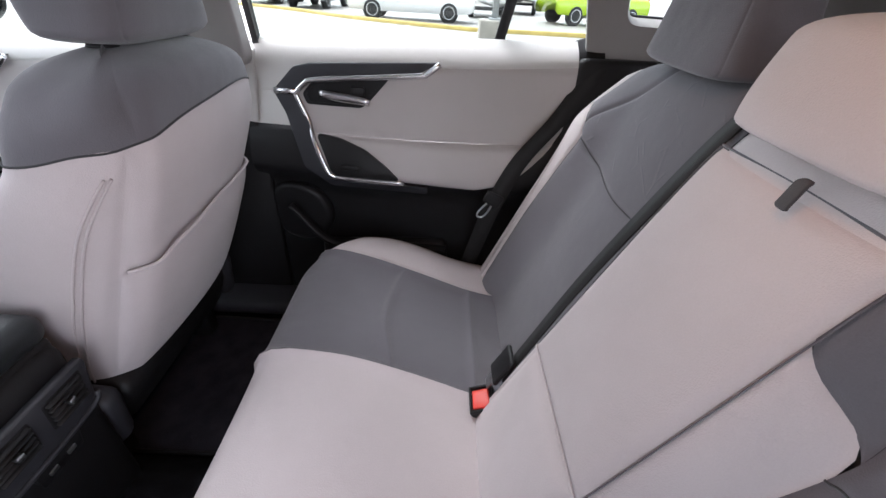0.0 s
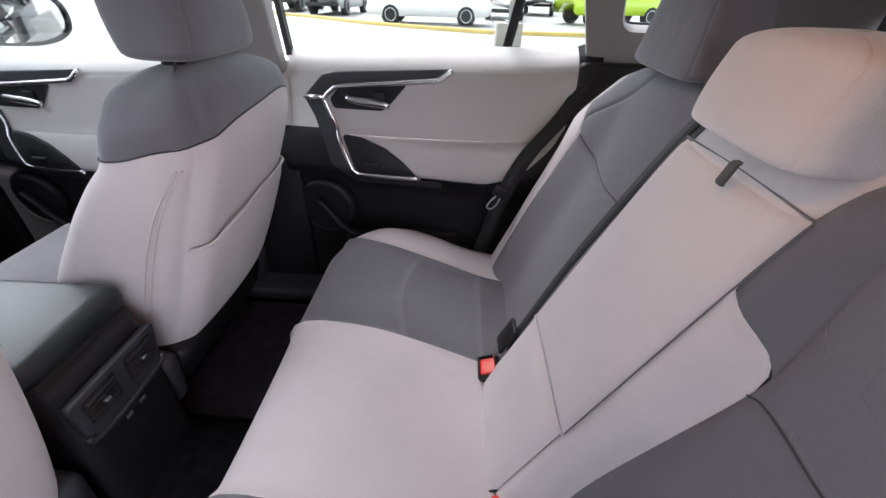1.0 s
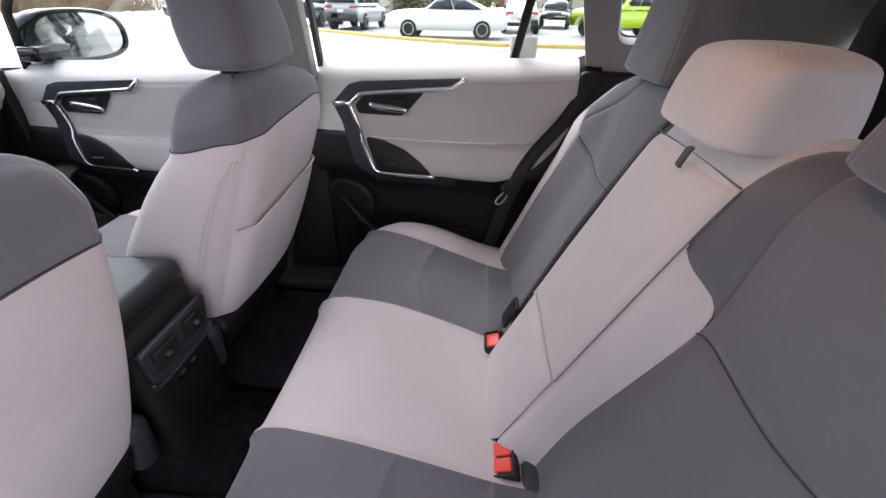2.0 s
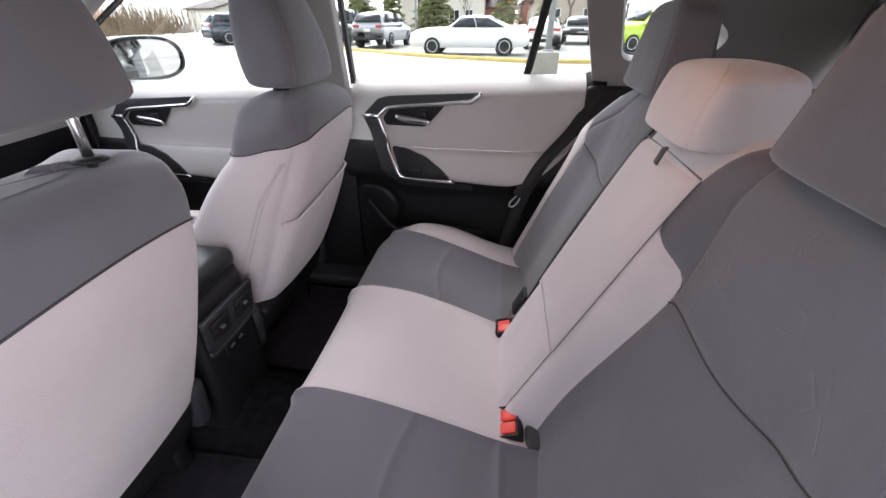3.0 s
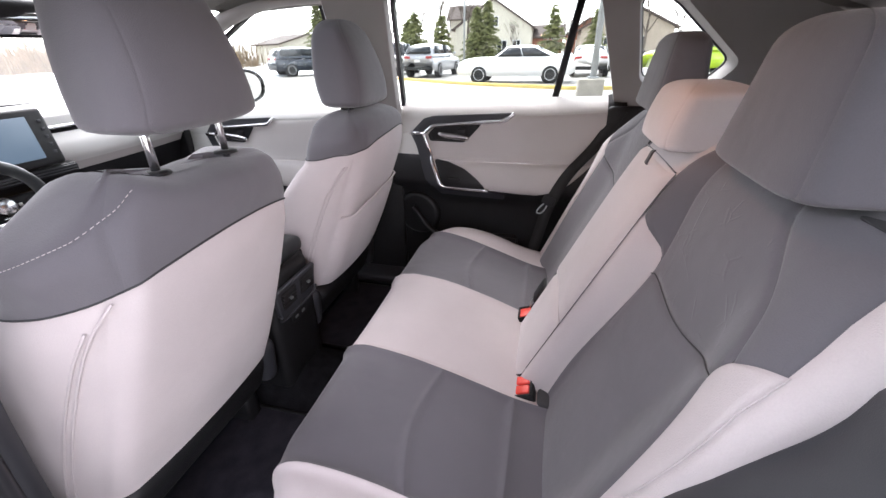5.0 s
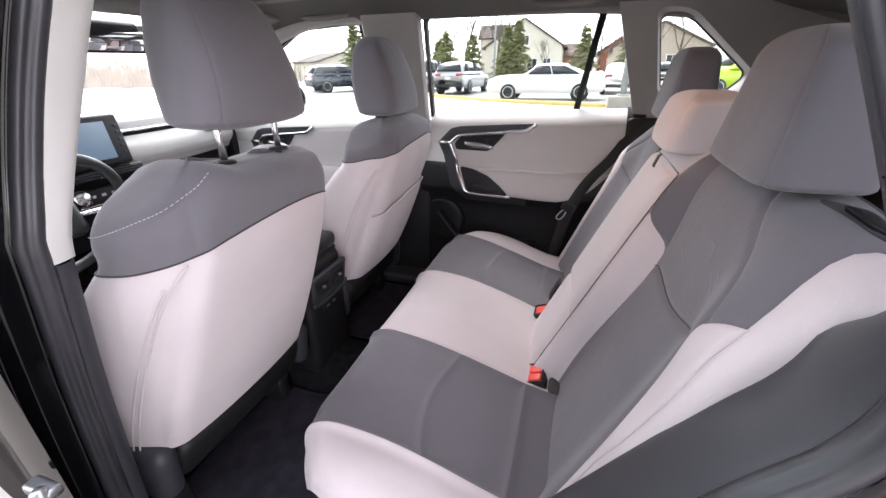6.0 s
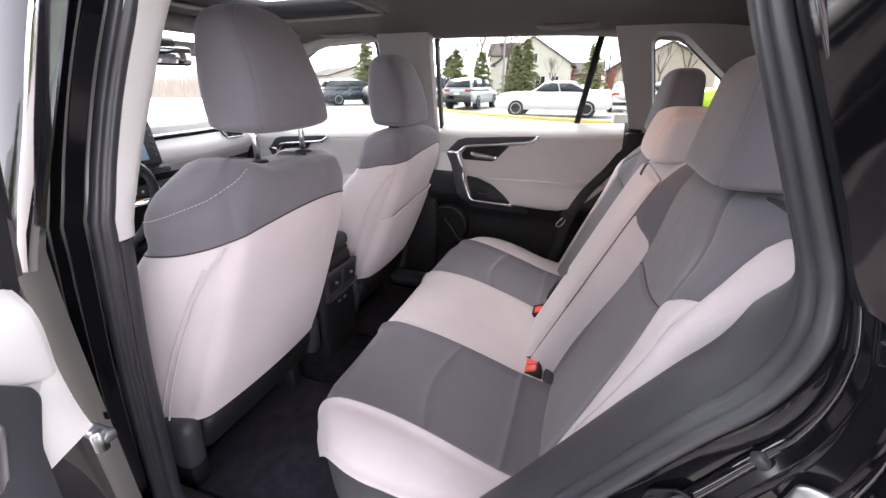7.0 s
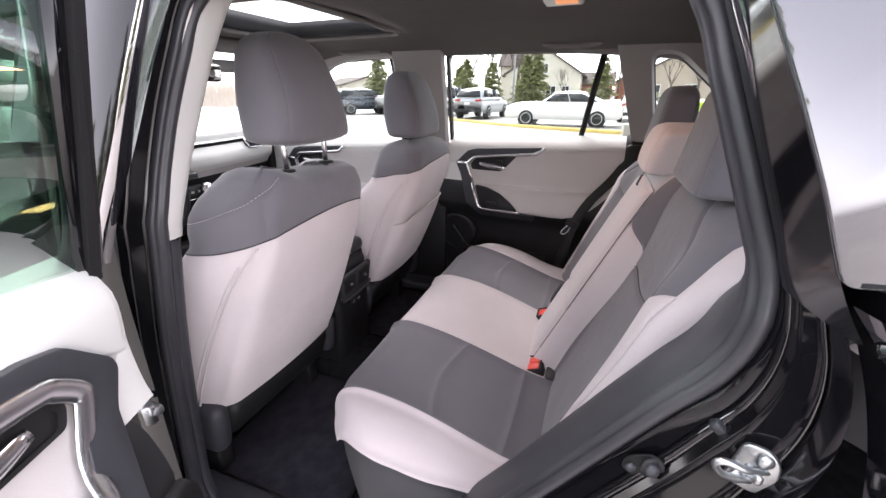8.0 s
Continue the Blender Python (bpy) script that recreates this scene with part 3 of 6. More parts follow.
# ---- front seats ----
def front_seat(side):
    if side > 0:
        cy, slim, crest = 0.360, 0.94, 0.0
        rows = [(0.58, -0.275, 0.205, 0.235, 0.30), (0.66, -0.245, 0.212, 0.240, 0.31), (0.80, -0.185, 0.216, 0.250, 0.30), (0.95, -0.122, 0.214, 0.255, 0.25),
                (1.06, -0.080, 0.210, 0.252, 0.20), (1.12, -0.070, 0.208, 0.246, 0.19), (1.16, -0.074, 0.203, 0.226, 0.175), (1.188, -0.090, 0.182, 0.190, 0.15), (1.203, -0.125, 0.12, 0.12, 0.07), (1.206, -0.16, 0.05, 0.05, 0.01)]
    else:
        cy, slim, crest = -0.395, 1.0, 1.0
        rows = [(0.58, -0.272, 0.236, 0.272, 0.30), (0.66, -0.243, 0.236, 0.272, 0.31), (0.80, -0.184, 0.228, 0.265, 0.30), (0.95, -0.122, 0.214, 0.252, 0.25),
                (1.06, -0.080, 0.202, 0.240, 0.20), (1.12, -0.070, 0.200, 0.240, 0.195), (1.16, -0.074, 0.195, 0.232, 0.185), (1.188, -0.090, 0.180, 0.196, 0.16), (1.203, -0.125, 0.12, 0.125, 0.08), (1.206, -0.16, 0.05, 0.05, 0.01)]

    def surf(s, v):
        xr, wr, wf, t = spline(rows, v)
        wr, wf, t = wr * slim, wf * slim, t * slim
        keys = [(-3.0, 0.0, -t * 0.8), (-2.4, -wf * 0.62, -t * 1.02), (-2.0, -wf * 0.97, -t * 0.95), (-1.5, -wf, -t * 0.55), (-1.15, -wr - 0.012, -t * 0.22), (-1.0, -wr + 0.012, -0.018),
                (-0.8, -wr * 0.80, 0.004), (0.0, 0.0, 0.016), (0.8, wr * 0.80, 0.004), (1.0, wr - 0.012, -0.018), (1.15, wr + 0.012, -t * 0.22), (1.5, wf, -t * 0.55),
                (2.0, wf * 0.97, -t * 0.95), (2.4, wf * 0.62, -t * 1.02), (3.0, 0.0, -t * 0.8)]
        l, d = spline(keys, s)
        z = v - 0.035 * max(0, v - 1.03) / 0.18 * (abs(l) / 0.21) ** 3
        z += crest * smooth01(1.12, 1.19, v) * (0.018 * math.exp(-((abs(l - 0.033) - 0.145) / 0.040) ** 2) - 0.010 * math.exp(-((l - 0.033) / 0.11) ** 4))
        return xr + d, cy + l, z
    surf.sign = 1
    # lengths along s are about 0.2 m a unit: seam widths are given in those units
    ob = thing("car_front_seat", (-0.40, cy, 0.34), "two-tone grey cloth front seat, light back and dark shoulders", "car seat", "front seats")
    part("core", lining(surf, -2.98, 2.98, 0.59, 1.165, 0.018, 72, 40), CORE, ob, "dark seat shell")
    mid_top = Vector((-0.165, cy, 1.203 - 0.010 * crest))
    part("top_cover", grid(lambda u, v: (Vector(surf(-3.0 + 6.0 * u, 1.2045)) - Vector((0, 0, 0.003))).lerp(mid_top, v), 60, 6), DARK, ob, "dark grey fabric top")
    if side > 0:
        yoke = [(-2.3, 1.055), (-1.7, 1.063), (-1.3, 1.076), (-1.06, 1.070), (-0.6, 1.084), (0.0, 1.094), (0.6, 1.10), (1.06, 1.09), (1.6, 1.075), (2.3, 1.06)]
    else:
        yoke = [(-2.3, 1.040), (-1.6, 1.052), (-1.2, 1.068), (-1.06, 1.076), (-0.8, 1.087), (0.0, 1.100), (0.6, 1.097), (1.06, 1.086), (1.6, 1.06), (2.3, 1.045)]
    sv = lambda s: spline(yoke, s)[0] + (0.028 if side > 0 else 0.0)
    cut = lambda a, b, n=8: [(a + (b - a) * i / n, sv(a + (b - a) * i / n)) for i in range(n + 1)]
    low = lambda a, b: [(a, 0.60), ((a + b) / 2, 0.60), (b, 0.60)]
    kw = dict(groove=0.005, width=0.05, puff=0.0)
    ver = lambda a: [(a, 0.60 + (sv(a) - 0.60) * i / 8) for i in range(9)]
    panel("back_panel", surf, low(-1.06, 1.06), cut(-1.06, 1.06), ver(-1.06), ver(1.06), LIGHT, ob, "light grey fabric back panel", nu=34, nv=30, **kw)
    panel("side_panel", surf, low(-2.3, -1.06), cut(-2.3, -1.06), ver(-2.3), ver(-1.06), LIGHT, ob, "light grey fabric side", nu=24, nv=30, **kw)
    panel("side_panel", surf, low(1.06, 2.3), cut(1.06, 2.3), ver(1.06), ver(2.3), LIGHT, ob, "light grey fabric side", nu=24, nv=30, **kw)
    top = 1.2055
    up = lambda a: [(a, sv(a) + (top - sv(a)) * i / 8) for i in range(9)]
    for a, b, n in ((-2.3, -0.98, 22), (-0.98, 0.98, 32), (0.98, 2.3, 22)):
        panel("shoulder_panel", surf, cut(a, b), [(a, top), ((a + b) / 2, top), (b, top)], up(a), up(b), DARK, ob, "dark grey fabric shoulder", nu=n, nv=24, **kw)
    panel("front_face", surf, low(2.3, 3.0), [(2.3, top), (3.0, top)], [(2.3, 0.60), (2.3, top)], [(3.0, 0.60), (3.0, top)], DARK, ob, nu=8, nv=20, **kw)
    panel("front_face", surf, low(-3.0, -2.3), [(-3.0, top), (-2.3, top)], [(-3.0, 0.60), (-3.0, top)], [(-2.3, 0.60), (-2.3, top)], DARK, ob, nu=8, nv=20, **kw)
    # double seam piping down the back's edge
    run = [(0.60, -1.19), (0.66, -1.205), (0.80, -1.235), (0.966, -1.25), (1.06, -1.16)] if side > 0 else [(0.60, -1.20), (0.75, -1.20), (0.92, -1.19), (1.0, -1.16), (1.05, -1.10), (1.072, -1.06)]
    for ds in (-0.022, 0.022):
        stop = run[-1][0] - 0.61 if side > 0 or ds > 0 else 0.415
        pts = [surf(spline(run, v)[0] + ds, v) for v in (0.605 + stop * i / 30 for i in range(31))]
        pts = [Vector(p) + Vector((0.0015, -0.002, 0)) for p in pts]
        part("piping", tube(pts, 0.0022, 6), LIGHT, ob, "light grey sewn piping")
    for i in range(34 if side < 0 else 0):
        a, b = (surf(-0.72 - 1.25 * f, 1.190 - 0.050 * f ** 1.3) for f in (i / 34, (i + 0.6) / 34))
        part("stitch", tube([Vector(a) + Vector((0.001, -0.0015, 0.001)), Vector(b) + Vector((0.001, -0.0015, 0.001))], 0.0006, 4), LIGHT, ob)
    if side > 0:
        lip = [(-1.05, 0.878), (-0.84, 0.882), (-0.66, 0.903), (-0.44, 0.914), (0.03, 0.924), (0.5, 0.927), (1.02, 0.932)]
        panel("map_pocket", surf, [(-1.05, 0.63), (1.02, 0.63)], lip, [(-1.05, 0.63), (-1.05, 0.878)], [(1.02, 0.63), (1.02, 0.932)], LIGHT, ob, "light grey fabric map pocket", nu=34, nv=24, lift=0.010, groove=0.003, width=0.03, puff=0.005)
        edge = [Vector(surf(*p)) + Vector((0.011 + 0.010 * math.exp(-((p[0] + 0.5) / 0.3) ** 2), -0.002, 0.001)) for p in line(lip, 34)]
        part("pocket_edge", tube(edge, 0.0036, 6), LIGHT, ob, "light grey sewn pocket edge")
    seam(surf, [(a, sv(a)) for a in (-2.2 + 4.4 * i / 16 for i in range(17))], ob, 0.0016, 0.004, 60)
    # cushion, side skirt and slide rails
    part("seat_cushion", rounded_box((0.48, 0.48, 0.16), (-0.60, cy, 0.60), 0.055, 5, (0, 8, 0)), LIGHT, ob, "light grey cushion")
    part("cushion_insert", rounded_box((0.42, 0.30, 0.04), (-0.59, cy, 0.672), 0.018, 3, (0, 8, 0)), DARKEMB, ob, "dark grey cushion insert")
    # Black instead of charcoal: the shadow below the seat back is in the colour.
    part("back_skirt", rounded_box((0.12, 0.43, 0.13), (-0.345, cy, 0.545), 0.03, 3, (0, 20, 0)), BLACKP, ob, "plastic skirt, coloured black for the shadow under the seat back")
    for k in (-1, 1):
        part("side_cover", rounded_box((0.24, 0.060, 0.15), (-0.40, cy + k * 0.240, 0.550), 0.029, 4, (0, 6, 0)), GREYP, ob, "charcoal plastic side cover")
        part("rail", rounded_box((0.42, 0.05, 0.09), (-0.57, cy + k * 0.20, 0.375), 0.01, 2), BLACKP, ob, "black seat rail")
    return ob


front_seat(-1)
front_seat(1)


# ---- cabin: floor, roof, pillars ----
def floor_height(x, y):
    tunnel = 0.10 * math.exp(-(y / 0.13) ** 4) * smooth01(0.1, -0.3, x)
    return 0.315 + tunnel + 0.012 * math.sin(9 * x + 4 * y) * math.sin(7 * y) * 0.4


floor = solo("floor", grid(lambda u, v: (-1.75 + 3.1 * u, -0.80 + 1.60 * v, floor_height(-1.75 + 3.1 * u, -0.80 + 1.60 * v)), 60, 40), CARPET, "black carpeted car floor with centre tunnel", "floor", kind="structure")
for k in (-1, 1):
    corner = round_loop([(-0.46, k * 0.16), (0.02, k * 0.16), (0.02, k * 0.62), (-0.42, k * 0.62)][::k], 0.05)
    m = thing("floor_mat", (-0.2, k * 0.4, 0.33), "dark grey carpet floor mat with bound edge", "floor mat", "floor mats")
    part("carpet", slab(corner, lambda a, b, d: (a, b, floor_height(a, b) + 0.008 + d), 0.010, 0.004), MATP, m)
    part("binding", tube([(a, b, floor_height(a, b) + 0.016) for a, b in corner], 0.006, 6, closed=True), BLACKP, m, "black bound edge")


for k in (-1, 1):
    solo("sill_plate", rounded_box((1.25, 0.12, 0.05), (-0.22, k * 0.70, 0.355), 0.018, 3), GREYP, "charcoal plastic door sill plate", "sill", "", "structure")


def roof_z(x, y):
    z = 1.585 - 0.055 * (abs(y) / 0.62) ** 2.6
    z -= 0.10 * max(0, (x - 0.75) / 0.6) ** 2
    z -= 0.05 * max(0, (-0.55 - x) / 0.35) ** 2
    return z


def headliner():
    xs = [-0.82, -0.78, -0.70, -0.62, -0.5, -0.4, -0.3, -0.22, -0.20] + [-0.16 + 0.06 * i for i in range(26)]
    ys = [-0.66, -0.63, -0.58, -0.52, -0.46, -0.40, -0.36, -0.34, -0.2, -0.1, 0, 0.1, 0.2, 0.34, 0.36, 0.40, 0.46, 0.52, 0.58, 0.63, 0.66]
    bm = bmesh.new()
    vs = {(i, j): bm.verts.new((x, y, roof_z(x, y))) for i, x in enumerate(xs) for j, y in enumerate(ys)}
    for i in range(len(xs) - 1):
        for j in range(len(ys) - 1):
            if xs[i] >= -0.701 and xs[i + 1] <= -0.199 and ys[j] >= -0.341 and ys[j + 1] <= 0.341:
                continue
            bm.faces.new((vs[i, j], vs[i + 1, j], vs[i + 1, j + 1], vs[i, j + 1]))
    bmesh.ops.solidify(bm, geom=bm.faces[:], thickness=-0.012)
    return bm


solo("ceiling", headliner(), HEADLINER, "pale grey cloth headliner with sunroof opening", "ceiling", kind="structure")
roof_open = thing("sunroof", (-0.45, 0, 1.6), "tinted glass sunroof in a black frame, shade open", "sunroof", kind="structure")
o = round_loop([(-0.70, -0.34), (-0.20, -0.34), (-0.20, 0.34), (-0.70, 0.34)], 0.05)
i_ = round_loop([(-0.67, -0.30), (-0.245, -0.30), (-0.245, 0.30), (-0.67, 0.30)], 0.05)
part("frame", ring_plate(o, i_, lambda a, b, d: (a, b, roof_z(a, b) + 0.004 + d), 0.05), BLACKP, roof_open, "black plastic frame")
part("lip", tube([(a, b, roof_z(a, b) - 0.001) for a, b in o], 0.008, 8, closed=True), HEADLINER, roof_open, "pale grey cloth lip")
part("glass", slab([(-0.72, -0.36), (-0.18, -0.36), (-0.18, 0.36), (-0.72, 0.36)], lambda a, b, d: (a, b, 1.63 + d), 0.005, 0), glass_material("dark_roof_glass", (0.55, 0.58, 0.58)), roof_open, "tinted glass").visible_shadow = False


def roof_skin(u, v):
    x, y = -0.86 + 2.16 * u, -0.66 + 1.32 * v
    return x, y, roof_z(x, y) + 0.055


bm = grid(roof_skin, 54, 33)
gone = [f for f in bm.faces if -0.70 < f.calc_center_median().x < -0.20 and abs(f.calc_center_median().y) < 0.34]
bmesh.ops.delete(bm, geom=gone, context="FACES")
solo("roof", bm, PAINT, "glossy black car roof round the sunroof", "car roof", kind="structure")


def side_y(z):
    """The inner side of the windows: how far out the glass stands at a height."""
    return 0.785 - 0.34 * max(0, z - 1.17)


def pillar(name, outline, depth, mat, label, side=1, thick=0.03, hole=None):
    fn = lambda a, b, d: (a, side * (side_y(b) - depth - d), b)
    if hole:
        bm = ring_plate(outline, hole, fn, thick)
    else:
        bm = slab(outline, fn, thick, 0.008, 3)
    return solo(name, bm, mat, label, "pillar", kind="structure", smooth=False if hole else True)


for k in (-1, 1):
    if k > 0:
        sharpen(pillar("b_pillar", round_loop([(-0.355, 1.10), (-0.155, 1.10), (-0.135, 1.55), (-0.375, 1.55)], 0.03), 0.035, PILLAR, "pale grey plastic door pillar trim", k, 0.045))
    a_p = [(-0.40, 1.545), (-0.62, 1.535), (-0.86, 1.47), (-1.12, 1.345), (-1.42, 1.20), (-1.64, 1.09)]
    solo("a_pillar", tube([(x, k * (side_y(z) - 0.03), z) for x, z in line(a_p, 16)], 0.036, 10, flat=0.8), PILLAR, "pale grey windscreen pillar trim", "pillar", kind="structure")
    solo("roof_rail", tube([(x, k * (side_y(1.53) + 0.0), z) for x, z in line([(-0.7, 1.535), (-0.3, 1.552), (0.2, 1.552), (0.62, 1.535), (1.3, 1.46)], 20)], 0.034, 10), HEADLINER, "pale grey cloth roof rail trim", "trim", kind="structure")

qo = [(0.70, 1.498), (0.79, 1.496), (1.015, 1.312), (0.962, 1.250), (0.756, 1.255)]
solo("b_pillar_lower_trim", slab(round_loop([(-0.50, 0.30), (-0.17, 0.30), (-0.17, 0.955), (-0.46, 0.955)], 0.02), lambda a, b, d: (a, 0.768 - d, b), 0.02, 0.006), BLACKP, "black plastic lower door pillar trim", "pillar", kind="structure")
solo("b_pillar_middle_trim", slab(round_loop([(-0.48, 0.955), (-0.17, 0.955), (-0.15, 1.14), (-0.40, 1.14)], 0.01), lambda a, b, d: (a, 0.768 - d, b), 0.02, 0.006), BELTTRIM, "pale grey plastic door pillar trim", "pillar", kind="structure")
hole = round_loop(qo, [0.03, 0.06, 0.03, 0.03, 0.03], 6)
outer = round_loop([(0.556, 1.56), (0.85, 1.56), (1.36, 1.40), (1.36, 1.16), (0.680, 1.16)], [0.02, 0.05, 0.05, 0.02, 0.02], 6)
mid_loop = [(a + (0.86 - a) * -0.12, b + (1.37 - b) * -0.14) for a, b in hole]
cp = thing("rear_quarter_trim", (0.9, 0.74, 1.16), "pale grey rear pillar trim around a small quarter window", "pillar", kind="structure")
part("panel", ring_plate(outer, mid_loop, lambda a, b, d: (a, side_y(b) - 0.055 - d * 0.3, b), 0.03), PILLAR, cp, smooth=False)
bm = bmesh.new()
rows = [[bm.verts.new((a, side_y(b) - dep, b)) for a, b in loop] for loop, dep in ((mid_loop, 0.0635), ([(a + (0.86 - a) * -0.05, b + (1.37 - b) * -0.06) for a, b in hole], 0.045), (hole, 0.004))]
for A, B in zip(rows, rows[1:]):
    for n in range(len(A)):
        bm.faces.new((A[n], A[(n + 1) % len(A)], B[(n + 1) % len(A)], B[n]))
part("reveal", bm, PILLAR, cp, "pale grey window reveal")
part("seal", tube([(a, side_y(b) - 0.004, b) for a, b in hole], 0.005, 6, closed=True), RUBBER, cp, "black rubber window seal")
part("quarter_glass", slab(hole, lambda a, b, d: (a, side_y(b) + d, b), 0.004, 0), GLASS, cp, "clear quarter window").visible_shadow = False
solo("c_pillar_lower_trim", slab(round_loop([(0.60, 0.60), (1.36, 0.60), (1.36, 1.165), (0.655, 1.165)], 0.02), lambda a, b, d: (a, 0.715 - d, b), 0.03, 0.01), BLACKP, "black plastic lower rear pillar trim", "pillar", kind="structure")
solo("shelf_edge", rounded_box((0.52, 0.10, 0.04), (1.10, 0.65, 1.150), 0.01), BLACKP, "black plastic cargo cover ledge", "trim", kind="structure")
solo("wall_rear", slab([(-0.74, 0.3), (0.74, 0.3), (0.66, 1.47), (-0.66, 1.47)], lambda a, b, d: (1.34 + d, a, b), 0.03, 0), GREYP, "charcoal tailgate lining closing the load space", "wall", kind="structure")
solo("load_floor", rounded_box((0.55, 1.4, 0.04), (1.09, 0, 0.62), 0.005), CARPET, "black carpeted load floor", "floor", kind="structure")


# ---- doors ----
DOORY = [(0.34, 0.735), (0.55, 0.745), (0.74, 0.735), (0.80, 0.705), (0.835, 0.672), (0.87, 0.672), (0.93, 0.690), (0.96, 0.712), (1.04, 0.722), (1.10, 0.718), (1.13, 0.722), (1.16, 0.745), (1.18, 0.775), (1.2, 0.79)]


def door(side, shift, label, rear=True, hinge=None, opened=0.0, glass=None, drop=0.0, out=0.0):
    """A side door seen from inside; shift: along the car; opened: degrees about its hinge."""
    ob = thing("rear_door" if rear else "front_door", (shift, side * 0.74, 0.4), label, "car door", kind="")
    if hinge:
        turn = Matrix.Translation((*hinge, 0)) @ Matrix.Rotation(radians(opened), 4, "Z") @ Matrix.Translation((-hinge[0], -hinge[1], 0))
    else:
        turn = Matrix()

    def put(bm):
        for v in bm.verts:
            v.co = Vector((v.co.x + shift, side * (v.co.y + out), v.co.z - drop))
        bm.transform(turn)
        bmesh.ops.recalc_face_normals(bm, faces=bm.faces[:])
        return bm

    def raw(s, v):
        y = spline(DOORY, v)[0] + 0.030 - 0.11 * (min(s, 0.5) + 0.1)
        return s, y, v + 0.028 * s * smooth01(1.0, 1.15, v)

    def surf(s, v):
        x, y, z = raw(s, v)
        return turn @ Vector((x + shift, side * (y + out), z - drop))
    surf.sign = side
    on = lambda a, b, d, e=0.0: (a, raw(a, b)[1] - e - d, raw(a, b)[2])
    x0, x1 = (-0.150 if hinge else -0.20, 0.655) if rear else (-0.36, 0.72)
    belt_low = [(x0, 1.04), (-0.13, 1.04), (-0.04, 1.09), (0.08, 1.115), (0.30, 1.115), (x1, 1.128)]
    kw = dict(groove=0.003, width=0.006, puff=0.0)
    panel("belt_trim", surf, belt_low, [(x0, 1.18), (x1, 1.18)], [(x0, 1.04), (x0, 1.18)], [(x1, 1.128), (x1, 1.18)], BELTTRIM, ob, "pale grey plastic belt trim", nu=40, nv=14, **kw)
    panel("front_trim", surf, [(x0, 0.955), (-0.06, 0.955)], [(x0, 1.04), (-0.06, 1.04)], [(x0, 0.955), (x0, 1.04)], [(-0.06, 0.955), (-0.06, 1.04)], BELTTRIM, ob, "pale grey plastic trim", nu=8, nv=6, **kw)
    panel("upper_panel", surf, [(-0.06, 0.945), (0.15, 0.945), (0.40, 0.95), (0.625, 0.955)], [(-0.13, 1.04), (-0.04, 1.09), (0.08, 1.115), (0.30, 1.115), (x1, 1.128)], [(-0.06, 0.945), (-0.10, 0.99), (-0.13, 1.04)],
          [(0.625, 0.955), (0.655, 1.02), (x1, 1.128)], VINYL, ob, "warm grey vinyl upper panel", nu=36, nv=20, **kw)
    panel("armrest_pad", surf, [(-0.02, 0.828), (0.2, 0.828), (0.35, 0.822), (0.43, 0.825)], [(-0.06, 0.945), (0.15, 0.945), (0.40, 0.95), (0.625, 0.955)], [(-0.02, 0.828), (-0.06, 0.945)], [(0.43, 0.825), (0.53, 0.868), (0.625, 0.955)],
          VINYL, ob, "warm grey vinyl armrest pad", nu=34, nv=16, groove=0.004, width=0.008, puff=0.004)
    xl, wl = (x0 + 0.045, 0.875) if hinge else (x0, 0.92 if rear else 1.08)
    part("lower_panel", put(grid(lambda u, v: on(xl + wl * u, 0.345 + 0.615 * v + (0.225 * v * smooth01(0.40, 0.68, xl + wl * u)), 0.0, -0.009), 40, 40)), BLACKP, ob, "black plastic lower door panel")
    part("outer_skin", put(grid(lambda u, v: (x0 + (0.93 if rear else 1.1) * u, 0.86 + 0.05 * math.sin(math.pi * v), 0.32 + 0.82 * v), 8, 10)), PAINT, ob, "glossy black outer panel")
    # dark surround with its bright edge
    trim = round_loop([(0.322, 1.129), (0.275, 1.106), (0.0, 1.084), (-0.028, 1.072), (-0.062, 1.046), (-0.046, 1.02), (0.030, 0.842), (0.062, 0.824), (0.30, 0.822), (0.30, 0.79), (0.02, 0.79), (-0.04, 0.86), (-0.09, 0.99), (-0.112, 1.035), (-0.108, 1.052), (-0.052, 1.106), (-0.01, 1.116)], 0.006, 2)
    part("surround", put(slab(trim, lambda a, b, d: on(a, b, d, -0.004), 0.014, 0.003)), GREYP, ob, "charcoal plastic surround")
    edge = [(0.322, 1.126), (0.29, 1.104), (0.27, 1.100), (0.13, 1.089), (0.0, 1.078), (-0.028, 1.066), (-0.052, 1.042), (-0.050, 1.024), (-0.030, 0.978), (0.0, 0.905), (0.024, 0.85), (0.036, 0.838), (0.056, 0.833), (0.14, 0.832), (0.236, 0.834)]
    part("chrome_strip", put(tube([on(a, b, 0.012) for a, b in line(edge, 60)], 0.014 if hinge else 0.0070, 10, flat=0.26 if hinge else 0.55, up=(0, 1, 0))), CHROME, ob, "satin chrome edge strip")
    if not hinge:
        part("chrome_tip", put(tube([on(a, b, 0.011) for a, b in ((-0.112, 1.043), (-0.08, 1.044), (-0.046, 1.044))], 0.009, 8, flat=0.5, up=(0, 1, 0))), CHROME, ob, "satin chrome end piece")
    bez = round_loop([(-0.038, 1.040), (-0.012, 1.068), (0.195, 1.088), (0.135, 1.025), (0.118, 1.014), (-0.028, 1.014)], 0.008, 3)
    inner = [(a + (0.05 - a) * 0.12, b + (1.045 - b) * 0.2) for a, b in bez]
